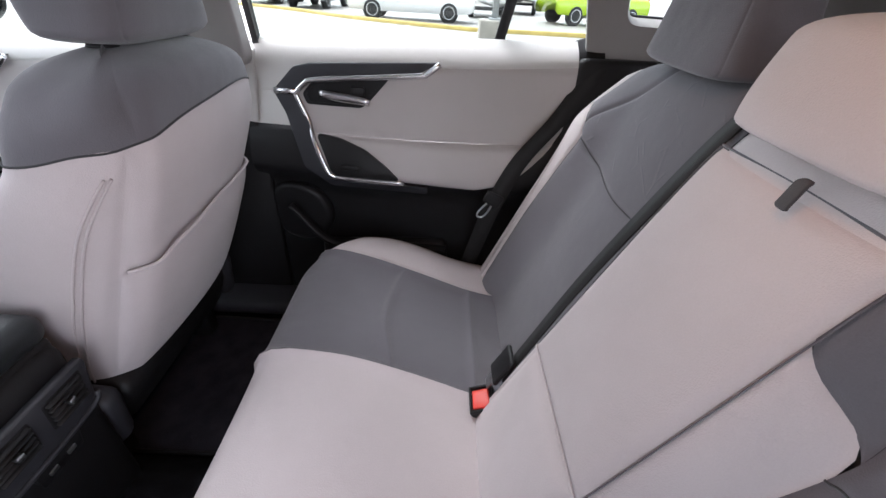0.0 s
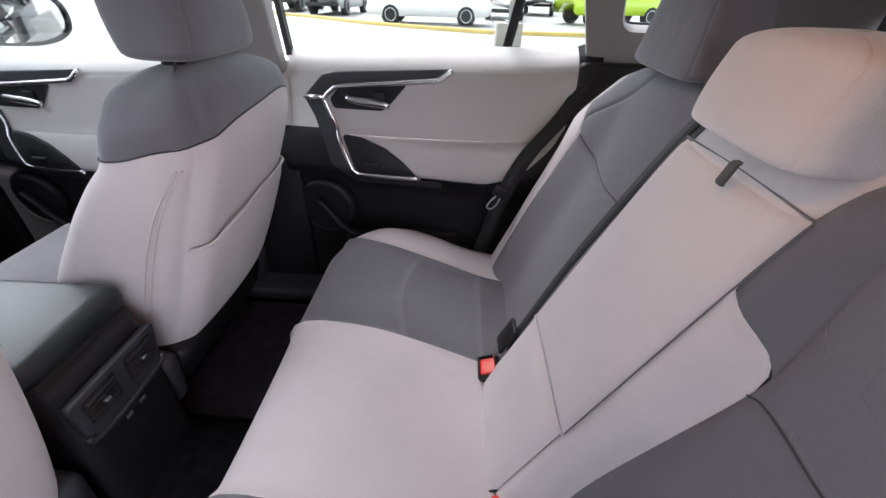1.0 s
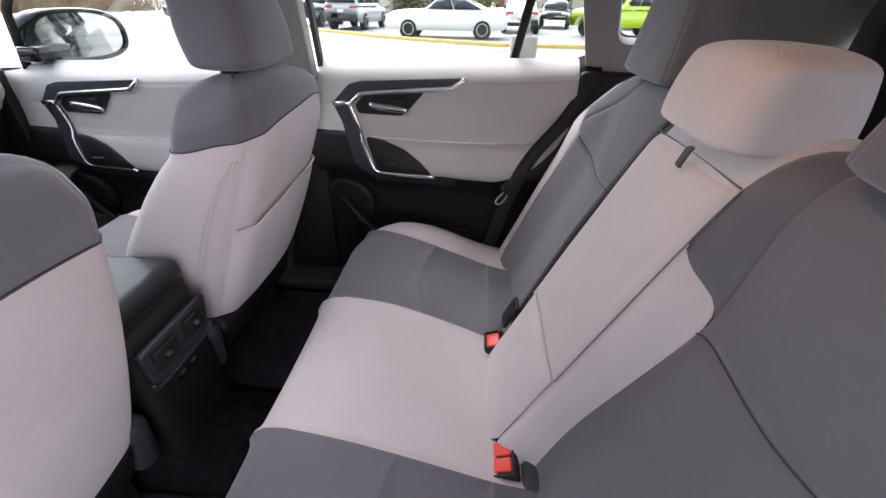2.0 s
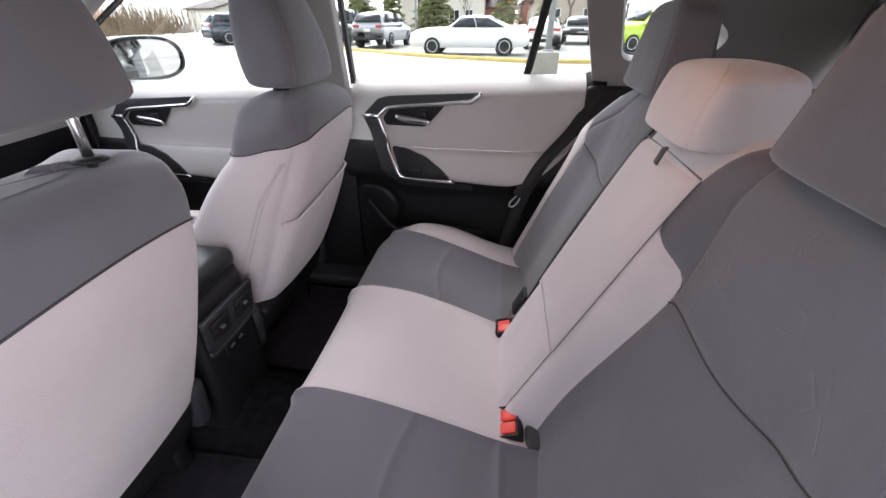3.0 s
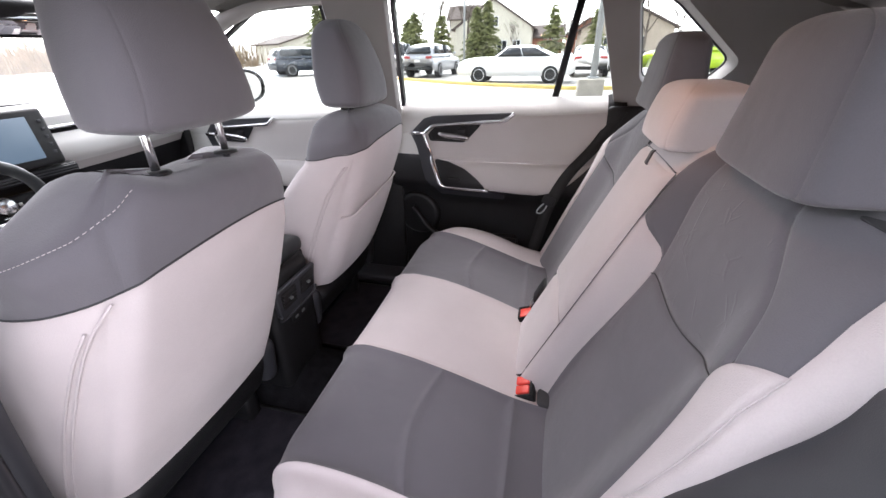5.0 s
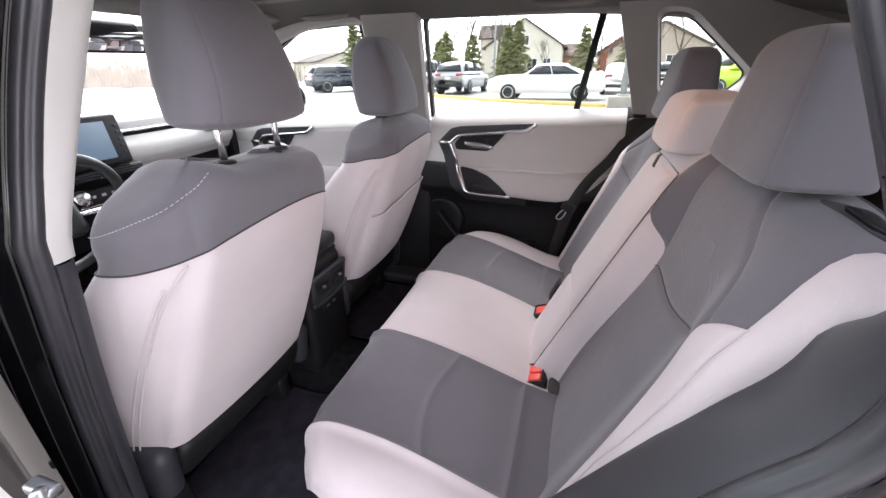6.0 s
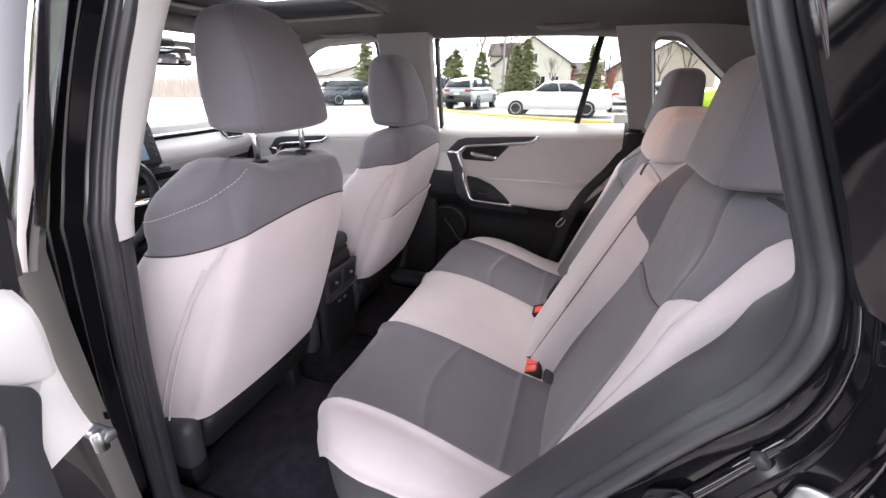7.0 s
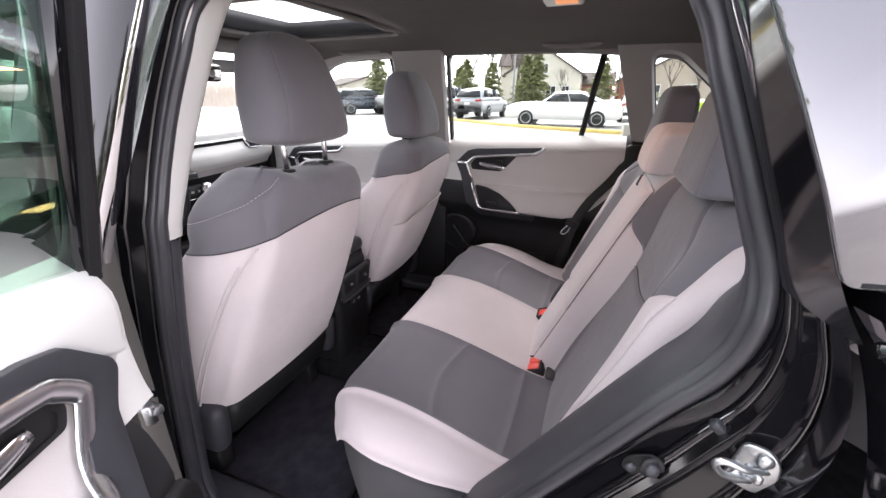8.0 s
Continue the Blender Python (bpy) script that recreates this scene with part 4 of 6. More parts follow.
    bezel = part("handle_bezel", put(join(ring_plate(bez, inner, lambda a, b, d: on(a, b, d, 0.001), 0.005), slab(inner, lambda a, b, d: on(a, b, d, 0.0005), 0.003, 0))), BLACKP, ob, "black recessed handle bezel", smooth=False)
    part("door_handle", put(tube([on(a, b, 0.012) for a, b in line([(0.012, 1.046), (0.05, 1.040), (0.10, 1.036), (0.142, 1.030)], 10)], lambda t: 0.0090 + 0.004 * math.sin(math.pi * t), 10, flat=0.6, up=(0, 1, 0))), CHROME, bezel, "chrome inner door handle")
    part("lock_lever", put(rounded_box((0.035, 0.012, 0.022), on(0.112, 1.056, 0.010), 0.004)), BLACKP, bezel, "black lock lever")
    cup = round_loop([(-0.004, 0.945), (0.06, 0.938), (0.13, 0.915), (0.185, 0.878), (0.225, 0.840), (0.05, 0.838), (0.034, 0.850)], 0.012, 3)
    pocket = part("grab_pocket", put(slab(cup, lambda a, b, d: on(a, b, d, 0.003), 0.009, 0.002)), BLACKP, ob, "black grab pocket")
    part("switch", put(rounded_box((0.05, 0.012, 0.014), on(0.09, 0.868, 0.014), 0.004)), BLACKP, pocket, "window switch")
    ring = [(-0.10 + 0.105 * math.cos(q), 0.675 + 0.105 * math.sin(q)) for q in (2 * math.pi * n / 28 for n in range(28))]
    part("speaker_grille", put(slab(ring, lambda a, b, d: on(a, b, d, -0.009), 0.034, 0.024, 5)), BLACKP, ob, "round black speaker grille")
    part("map_bin", put(rounded_box((0.40, 0.05, 0.15), on(0.17, 0.53, 0.012), 0.022, 3, (0, -3, 0))), BLACKP, ob, "black door bin")
    part("bin_lip", put(tube([on(a, b, 0.042) for a, b in line([(-0.115, 0.715), (-0.08, 0.670), (-0.035, 0.615), (0.02, 0.588), (0.16, 0.602), (0.36, 0.606)], 20)], 0.017, 10, flat=0.6)), BLACKP, ob, "rounded bin lip")
    # window, its frame and the dividing bar
    if rear:
        win = [(-0.145, 1.148), (-0.125, 1.528), (0.40, 1.532), (0.590, 1.530), (0.695, 1.180)]
        rad = [0.01, 0.03, 0.05, 0.03, 0.01]
    else:
        win = [(-0.15, 1.13), (-0.06, 1.30 + drop), (0.35, 1.50 + drop), (0.46, 1.535 + drop), (0.655, 1.535 + drop), (0.650, 1.16)]
        rad = [0.02, 0.05, 0.05, 0.05, 0.04, 0.01]
    w = round_loop(win, rad, 5)
    cx, cz = (0.26, 1.35) if rear else (0.30, 1.32)
    wo = [(a + (a - cx) * 0.035, b + (b - cz) * 0.06) for a, b in w]
    at = lambda a, b, d: (a, side_y(b) - d, b)
    frame_ = part("window_frame", put(ring_plate(wo, w, lambda a, b, d: (a, side_y(b) + 0.012 - d, b), 0.024)), BLACKP, ob, "black window frame", smooth=False)
    pane = part("window_glass", put(slab(w, lambda a, b, d: (a, side_y(b) + d, b), 0.004, 0)), glass or GLASS, frame_, "clear door glass")
    pane.visible_shadow = False
    if hinge:
        part("frame_post", put(slab([(-0.135, 1.150), (-0.172, 1.150), (-0.164, 1.300), (-0.140, 1.440), (-0.112, 1.545), (-0.100, 1.545)], lambda a, b, d: (a, side_y(b) - 0.004 + d, b), 0.03, 0.006)), PAINT, frame_, "glossy black window post")
    if rear:
        part("dividing_bar", put(slab([(0.452, 1.165), (0.476, 1.165), (0.538, 1.535), (0.513, 1.535)], lambda a, b, d: (a, side_y(b) - 0.012 + d, b), 0.02, 0.003)), BLACKP, frame_, "black dividing bar")
    part("sweep_seal", put(tube([(a, side_y(1.17) - 0.004, 1.152 + 0.03 * a) for a in (x0 + (x1 - x0) * n / 8 for n in range(9))], 0.006, 6)), RUBBER, ob, "black rubber window sweep")
    return ob


door(1, 0.0, "closed grey rear car door with chrome-edged trim and window")
door(1, -1.085, "closed grey front car door with chrome-edged trim and window", rear=False, drop=0.040, out=0.035)
door(-1, -1.085, "closed grey driver's door with dark trim and window", rear=False, drop=0.040, out=0.035)
door(-1, 0.0, "open rear car door with pale trim, dark armrest and chrome edge", hinge=(-0.190, -0.905), opened=-74, glass=GREENGLASS)


# ---- driver's side door opening ----
LOOP = [(-0.113, 1.508), (-0.143, 1.424), (-0.165, 1.334), (-0.178, 1.24), (-0.185, 1.144), (-0.212, 1.026), (-0.242, 0.891), (-0.267, 0.737), (-0.290, 0.559), (-0.300, 0.42), (-0.25, 0.345), (-0.05, 0.33), (0.15, 0.38),
        (0.32, 0.53), (0.43, 0.675), (0.50, 0.778), (0.55, 0.853), (0.607, 0.940), (0.655, 1.012), (0.692, 1.062), (0.712, 1.108), (0.719, 1.154), (0.717, 1.195), (0.704, 1.238), (0.680, 1.309), (0.653, 1.386), (0.627, 1.458),
        (0.57, 1.525), (0.40, 1.552), (0.15, 1.552), (-0.04, 1.545)]


def opening_y(z):
    return -(0.730 - 0.30 * max(0, z - 1.15))


def loop_point(t):
    n = len(LOOP)
    i = int(t * n) % n
    u = t * n - int(t * n)
    p0, p1, p2, p3 = (Vector(LOOP[(i + d) % n]) for d in (-1, 0, 1, 2))
    return 0.5 * (2 * p1 + (p2 - p0) * u + (2 * p0 - 5 * p1 + 4 * p2 - p3) * u * u + (3 * p1 - p0 - 3 * p2 + p3) * u**3)


def opening_sweep(profile, n=150, t0=0.0, t1=1.0, squeeze=True, fade=None):
    """Runs a profile of (outward, outboard) rows round the door opening."""
    full = t1 - t0 > 0.999

    def fn(u, v):
        t = t0 + (t1 - t0) * u
        p, q = loop_point(t % 1.0), loop_point((t + 0.002) % 1.0)
        d = (q - p).normalized()
        out = Vector((-d.y, d.x)) * -1
        if (p + out * 0.1 - Vector((0.2, 0.95))).length < (p - Vector((0.2, 0.95))).length:
            out = -out
        o, y = curve2(profile, v, False)
        if fade:
            y = profile[0][1] + (y - profile[0][1]) * (1 - 0.8 * smooth01(*fade, t))
        k = 1.0
        if squeeze and o > 0.012:
            k = 0.26 if p.x < 0.05 and p.y > 0.5 else 0.20 + 0.80 * smooth01(1.22, 0.96, p.y)
        x, z = p.x + out.x * o * k, p.y + out.y * o * k
        return (x, opening_y(p.y) - y, z)
    bm = grid(fn, n, len(profile) - 1, close_u=full)
    bmesh.ops.recalc_face_normals(bm, faces=bm.faces[:])
    return bm


body = thing("car_body_side", (0.2, -0.8, 0.3), "glossy black car body side round the open rear door", "car body", kind="structure")
jamb_profile = [(0.006, -0.012), (0.012, 0.004), (0.020, 0.012), (0.040, 0.016), (0.046, 0.020), (0.050, 0.042), (0.058, 0.048), (0.090, 0.054), (0.098, 0.060), (0.102, 0.088), (0.108, 0.096)]
part("door_jamb", opening_sweep(jamb_profile), PAINT, body, "glossy black door jamb")
for rise_, deep in ((0.044, 0.022), (0.092, 0.058)):
    part("jamb_flange", opening_sweep([(rise_ - 0.006, deep - 0.004), (rise_ - 0.004, deep + 0.006), (rise_, deep + 0.009), (rise_ + 0.004, deep + 0.006), (rise_ + 0.006, deep - 0.004)], 90, 14 / 31, 23.2 / 31), JAMBGLOSS, body, "polished black jamb flange")
seal_profile = [(0.008, -0.016), (-0.010, -0.014), (-0.016, -0.004), (-0.013, 0.004), (-0.006, 0.006), (-0.009, 0.010), (-0.005, 0.016), (0.003, 0.018), (0.009, 0.013), (0.010, 0.002)]
part("door_seal", opening_sweep(seal_profile), RUBBER, body, "black rubber door seal")
trim_profile = [(-0.004, -0.010), (-0.010, -0.018), (-0.010, -0.030), (0.0, -0.042)]
part("opening_trim", opening_sweep(trim_profile, 120, 4.3 / 31, 27.0 / 31), GREYP, body, "charcoal plastic opening trim")
wheel_profile = [(-0.008, -0.014), (-0.013, -0.028), (-0.012, -0.05), (-0.008, -0.08), (-0.002, -0.105), (0.004, -0.122), (0.012, -0.133), (0.026, -0.139), (0.05, -0.142)]
part("wheel_house_trim", opening_sweep(wheel_profile, 90, 11.8 / 31, 23.6 / 31, squeeze=False, fade=(19.7 / 31, 22.4 / 31)), GREYP, body, "charcoal plastic wheel house trim")
PILLAR_LINE = [(1.026, -0.212), (1.144, -0.185), (1.24, -0.178), (1.334, -0.165), (1.424, -0.143), (1.508, -0.113), (1.56, -0.080)]


def pillar_face(u, v):
    """The inner pillar trim, coloured paler for its daylight: from the door seal inboard, then forward into the car."""
    z = 1.112 + 0.44 * v
    x, wide = spline(PILLAR_LINE, z)[0], spline([(1.11, 0.041), (1.334, 0.060), (1.43, 0.061), (1.56, 0.066)], z)[0]
    row = [(0.004, -0.008), (0.012, 0.004), (0.011, wide * 0.6), (0.006, wide), (-0.012, wide + 0.010), (-0.06, wide + 0.014)]
    dx, dy = curve2(row, u, False)
    return x + dx, opening_y(z) + dy, z


# Paler than the other pillar trims: the light from outside is in its colour.
part("pillar_trim", grid(pillar_face, 10, 16), BELTTRIM, body, "grey pillar trim, coloured paler for the daylight on it")


def skin(u, v):
    """The rear quarter, outside: u rearwards, v upwards; its front edge is rolled in."""
    z = 0.45 + 0.78 * v
    edge = spline([(0.45, 0.70), (0.7, 0.78), (0.9, 0.800), (1.04, 0.784), (1.112, 0.768), (1.173, 0.747), (1.21, 0.728), (1.24, 0.72)], z)[0]
    w = u * u * 0.5 + u * 0.5
    roll = max(0.0, 1 - w / 0.06)
    x = edge + 0.56 * w + 0.010 * roll
    y = -(0.845 + 0.035 * math.sin(math.pi * min(1, max(0, (z - 0.5) / 0.75))) + 0.028 * smooth01(0.0, 0.35, w) * smooth01(1.15, 0.8, z))
    y += 0.045 * roll ** 2 + 0.10 * max(0, z - 1.17)
    y -= 0.075 * smooth01(1.23, 1.04, z) * smooth01(0.0, 0.16, w)
    return x, y, z


part("quarter_panel", grid(skin, 60, 40), QUARTER, body, "glossy black quarter panel")
part("crease", tube([(0.735 + 0.60 * n / 12, -0.868 - 0.003 * n / 12, 1.20 + 0.05 * n / 12) for n in range(13)], 0.006, 6), PAINT, body, "glossy black belt crease")
GLASS_EDGE = [(1.214, 0.721), (1.24, 0.709), (1.316, 0.682), (1.427, 0.633)]
glass_front = [(spline(GLASS_EDGE, z)[0], z) for z in (1.236, 1.30, 1.36, 1.42)]
part("quarter_window", slab(round_loop([(glass_front[-1][0] - 0.03, 1.49), (0.80, 1.49), (1.06, 1.36), (1.12, 1.28)] + glass_front, 0.012), lambda a, b, d: (a, -(0.866 - 0.19 * max(0, b - 1.15) + d), b), 0.005, 0.002), PRIVACY, body, "dark privacy glass")
part("pillar_panel", grid(lambda u, v: (lambda z, a, b: (a + (b - a) * u, opening_y(z) - 0.030 + (-(0.860 - 0.19 * (z - 1.15)) - opening_y(z) + 0.030) * u ** 0.6, z))(1.19 + 0.33 * v, spline([(1.19, 0.722), (1.238, 0.708), (1.309, 0.684), (1.386, 0.657), (1.458, 0.631), (1.53, 0.60)], 1.19 + 0.33 * v)[0], spline([(1.19, 0.735)] + GLASS_EDGE + [(1.53, GLASS_EDGE[-1][1] - 0.045)], 1.19 + 0.33 * v)[0] + 0.004), 12, 20), PAINT, body, "glossy black rear pillar")
# Extra-glossy bead, added along the line of the rear pillar's bright reflection.
part("highlight_bead", tube(line([(0.626, -0.718, 1.475), (0.636, -0.720, 1.447), (0.658, -0.722, 1.399), (0.684, -0.726, 1.338), (0.705, -0.730, 1.290)], 20), 0.011, 12, flat=0.7), HIGHLIGHT_GLOSS, body, "glossy black bead added to carry the rear pillar's highlight")
part("belt_moulding", tube([(0.733 + 0.6 * n / 12, -0.872, 1.228 + 0.04 * n / 12) for n in range(13)], 0.007, 8), BLACKP, body, "black belt moulding")
part("b_pillar_outer", grid(lambda u, v: (-0.42 + 0.255 * u + 0.085 * smooth01(0.55, 1.1, v) * 1.0 - 0.02 * (1 - v), opening_y(0.34 + 1.2 * v) - 0.110 + 0.022 * u ** 6, 0.34 + 1.2 * v), 14, 24), PAINT, body, "glossy black door pillar")
part("hinge_cover", grid(lambda u, v: (-0.225 - 0.135 * u, -0.832 - 0.105 * u ** 0.8, 0.30 + 1.0 * v), 8, 10), PAINT, body, "glossy black hinge side of the pillar")
# Separate strip cut to the outline of the sky's reflection on the door pillar.
part("highlight_strip", grid(lambda u, v: (spline([(1.13, -0.140), (1.16, -0.126), (1.234, -0.085), (1.31, -0.036), (1.375, 0.002), (1.42, 0.031), (1.50, 0.085)], 1.13 + 0.36 * v)[0] + u * (0.020 + 0.018 * v), -0.862 + 0.010 * u * u + 0.02 * v, 1.13 + 0.36 * v), 6, 24), HIGHLIGHT_GLOSS, body, "glossy black strip shaped like the door pillar's bright reflection")
part("sill", rounded_box((1.5, 0.16, 0.14), (-0.1, -0.80, 0.27), 0.03), PAINT, body, "glossy black sill")
solo("left_roof_side", tube([(x, -0.64, 1.60) for x in (-0.9, 0, 0.9, 1.3)], 0.055, 10), PAINT, "glossy black roof side rail", "car roof", kind="structure")
solo("right_roof_side", tube([(x, 0.70, 1.60) for x in (-0.9, 0, 0.9, 1.3)], 0.055, 10), PAINT, "glossy black roof side rail", "car roof", kind="structure")

striker = thing("door_striker", (0.725, -0.795, 1.005), "zinc-plated door striker bolted to the black jamb", "door striker")
SX, SY, SZ = 0.727, -0.792, 1.004
on_jamb = lambda a, b, d: (SX + a * 0.93 - d * 0.35, SY - d - a * 0.34, SZ + b)
part("plate", slab(round_loop([(-0.020, -0.026), (0.010, -0.030), (0.024, -0.014), (0.024, 0.016), (0.012, 0.030), (-0.010, 0.028)], 0.008), on_jamb, 0.005, 0.002), STEEL, striker, "zinc-plated plate")
part("loop", tube(line([on_jamb(0.014, 0.004, 0.003), on_jamb(-0.004, 0.012, 0.022), on_jamb(-0.020, 0.018, 0.030), on_jamb(-0.028, 0.014, 0.032), on_jamb(-0.027, 0.004, 0.028), on_jamb(-0.018, -0.008, 0.020), on_jamb(0.004, -0.016, 0.003)], 26), 0.0038, 10), STEEL, striker, "zinc-plated striker loop")
part("brace", rounded_box((0.008, 0.020, 0.012), on_jamb(0.004, 0.000, 0.010), 0.003, 2, (0, 0, 20)), STEEL, striker, "zinc-plated brace")
for a, b in ((0.010, 0.017), (-0.008, -0.016)):
    part("bolt", revolve_at([(0.0, 0.006), (0.005, 0.006), (0.0075, 0.004), (0.0095, 0.0)][::-1], on_jamb(a, b, 0.004), 14, (90, 0, 15)), STEEL, striker, "round bolt head")
cap = thing("jamb_bolt", (0.646, -0.755, 0.933), "dark steel bolt and washer on an oval jamb plate", "bolt")
plate_at = lambda a, b, d: (0.646 + a * 0.93 - 0.35 * d, -0.756 - d - a * 0.34, 0.931 + b)
part("plate", slab(round_loop([(-0.030, -0.022), (-0.010, -0.026), (0.018, -0.004), (0.020, 0.014), (0.004, 0.022), (-0.026, 0.000)], 0.012), plate_at, 0.003, 0.001), BLACKP, cap, "black oval plate")
part("washer", revolve_at([(0.015, 0.0), (0.015, 0.003), (0.009, 0.004)], plate_at(0.004, 0.004, 0.003), 22, (90, 0, 20)), BLACKP, cap, "black washer")
part("head", revolve_at([(0.009, 0.0), (0.009, 0.006), (0.007, 0.009), (0.0, 0.010)], plate_at(0.004, 0.004, 0.005), 16, (90, 0, 20)), GREYP, cap, "dark steel bolt head")
part("stud", revolve_at([(0.007, 0.0), (0.007, 0.003), (0.004, 0.005), (0.0, 0.005)], plate_at(-0.018, -0.012, 0.003), 14, (90, 0, 20)), GREYP, cap, "dark steel stud")
clip = thing("jamb_clip", (0.70, -0.752, 0.99), "small bent black bracket under the door seal", "bracket")
part("tab", rounded_box((0.040, 0.012, 0.012), (0.712, -0.760, 1.010), 0.003, 2, (20, 40, 0)), GREYP, clip)
check = thing("door_check", (-0.153, -0.84, 0.831), "zinc-plated door check arm on the hinge pillar", "door check")
part("arm", rounded_box((0.05, 0.022, 0.018), (-0.165, -0.842, 0.832), 0.005), STEEL, check)
part("pin", revolve_at([(0.010, 0.0), (0.010, 0.03), (0.006, 0.034)], (-0.150, -0.852, 0.815), 14), STEEL, check, "steel pin")


# ---- centre console ----
con = thing("centre_console", (-0.55, 0, 0.36), "black centre console with padded lid and rear air vents", "console")
part("body", rounded_box((0.62, 0.215, 0.42), (-0.585, -0.005, 0.575), 0.03, 3), BLACKP, con, "black plastic body")
part("lid", rounded_box((0.44, 0.225, 0.055), (-0.505, -0.005, 0.812), 0.024, 4), LIDPAD, con, "padded black lid")
part("lid_base", rounded_box((0.42, 0.205, 0.03), (-0.50, -0.005, 0.776), 0.008), BLACKP, con, "black lid base")
face = lambda a, b, d: (-0.268 + (0.765 - b) * -0.10 + d, -0.005 + a, b)
vent = part("vent_panel", slab(round_loop([(-0.104, 0.745), (0.104, 0.745), (0.094, 0.655), (0.080, 0.642), (-0.080, 0.642), (-0.094, 0.655)], 0.012), face, 0.014, 0.004), GREYP, con, "charcoal vent surround")
for k in (-1, 1):
    # No hole is cut: a near-black plate gives the vent its inner shade.
    part("vent_shade", slab(round_loop([(k * 0.012, 0.732), (k * 0.086, 0.732), (k * 0.080, 0.672), (k * 0.012, 0.672)][::k], 0.006), lambda a, b, d: face(a, b, 0.012 + d), 0.0035, 0.001), material("vent_shade_black", (0.006, 0.006, 0.007), rough=0.6), vent, "near-black plate for the shade in the vent opening")
    for n in range(5):
        z = 0.680 + 0.0112 * n
        part("slat", rounded_box((0.010, 0.064, 0.0022), face(k * 0.048, z, 0.017), 0.0008, 1, (0, 25, 0)), BLACKP, vent)
    part("tab", rounded_box((0.010, 0.012, 0.008), face(k * 0.048, 0.702, 0.022), 0.002), STEEL, vent, "vent tab")
part("vent_edge", tube([face(a, b, 0.014) for a, b in line([(-0.098, 0.66), (-0.085, 0.642), (0.0, 0.638), (0.085, 0.642), (0.098, 0.66)], 16)], 0.005, 8), GREYP, con, "rounded charcoal edge")
port = part("charge_port_panel", slab(round_loop([(-0.045, 0.628), (0.045, 0.628), (0.040, 0.592), (-0.040, 0.592)], 0.006), lambda a, b, d: face(a, b, 0.006 + d), 0.006, 0.002), BLACKP, con, "black charging port panel")
for k in (-1, 1):
    part("port", rounded_box((0.004, 0.016, 0.008), face(k * 0.018, 0.610, 0.013), 0.001), STEEL, port, "steel charging port")
part("front_tray", rounded_box((0.50, 0.20, 0.08), (-1.10, 0, 0.70), 0.02, 3, (0, -14, 0)), BLACKP, con, "black gear tray")
part("gear_lever", join(tube([(-0.98, 0.0, 0.72), (-0.99, 0.0, 0.83)], 0.012, 10), rounded_box((0.06, 0.05, 0.07), (-0.99, 0, 0.85), 0.02, 3)), LIDPAD, con, "black gear lever")


# ---- dashboard ----
dash = thing("dashboard", (-1.4, 0, 0.7), "pale and dark layered dashboard with screen and vents", "dashboard")
HALF = 0.74


def dash_sheet(profile, back=0.09):
    """A sheet across the car from rows of (running length, x, z)."""
    end = profile[-1][0]

    def fn(u, v):
        y = HALF * (2 * u - 1)
        x, z = spline(profile, end * v)
        return x - back * (y / HALF) ** 2, y, z
    return grid(fn, 36, 14)


bow = lambda y: -0.09 * (y / HALF) ** 2
part("lower", dash_sheet([(0.0, -1.34, 0.70), (0.12, -1.29, 0.82), (0.25, -1.25, 0.94), (0.30, -1.235, 0.984)]), BLACKP, dash, "black lower dash")
part("ledge", dash_sheet([(0.0, -1.232, 0.984), (0.02, -1.218, 1.004), (0.04, -1.208, 1.018)]), VINYL, dash, "warm grey dash ledge")
part("pale_band", dash_sheet([(0.0, -1.205, 1.018), (0.03, -1.186, 1.045), (0.07, -1.186, 1.085), (0.115, -1.205, 1.124)]), BELTTRIM, dash, "pale grey dash band")
part("dark_slot", dash_sheet([(0.0, -1.210, 1.122), (0.02, -1.235, 1.132), (0.04, -1.222, 1.146)]), BLACKP, dash, "black slot")
part("top_pad", dash_sheet([(0.0, -1.218, 1.144), (0.03, -1.205, 1.168), (0.08, -1.240, 1.194), (0.3, -1.45, 1.202), (0.6, -1.76, 1.150)]), BELTTRIM, dash, "pale grey top pad")
part("silver_line", tube([(-1.206 + bow(y), y, 1.143) for y in (-0.7 + 1.4 * n / 24 for n in range(25))], 0.006, 8), CHROME, dash, "satin silver line")
for y in (0.575, -0.575):
    v = part("air_vent", rounded_box((0.03, 0.13, 0.044), (-1.192 + bow(y), y, 1.115), 0.010), BLACKP, dash, "black air vent")
    part("vent_edge", tube([(-1.176 + bow(y), y + a, 1.115 + b) for a, b in ((-0.075, 0.024), (-0.045, -0.024), (0.060, -0.026), (0.075, 0.020))], 0.005, 8), CHROME, v, "satin silver vent edge")
    for n in range(4):
        part("slat", rounded_box((0.006, 0.115, 0.003), (-1.175 + bow(y), y, 1.101 + 0.0098 * n), 0.001, 1), GREYP, v)
for y in (0.082, -0.082):
    v = part("air_vent", rounded_box((0.035, 0.150, 0.034), (-1.176, y - 0.02, 1.014), 0.008), BLACKP, dash, "black air vent")
    for n in range(3):
        part("slat", rounded_box((0.006, 0.138, 0.0035), (-1.157, y - 0.02, 1.005 + 0.009 * n), 0.001, 1), GREYP, v)
scr = part("screen_unit", rounded_box((0.030, 0.285, 0.180), (-1.172, -0.042, 1.125), 0.012, 3, (0, -8, 0)), BLACKP, dash, "black touch screen housing")
part("display", rounded_box((0.004, 0.205, 0.130), (-1.157, -0.058, 1.128), 0.001, 1, (0, -8, 0)), SCREEN, scr, "dark touch screen")
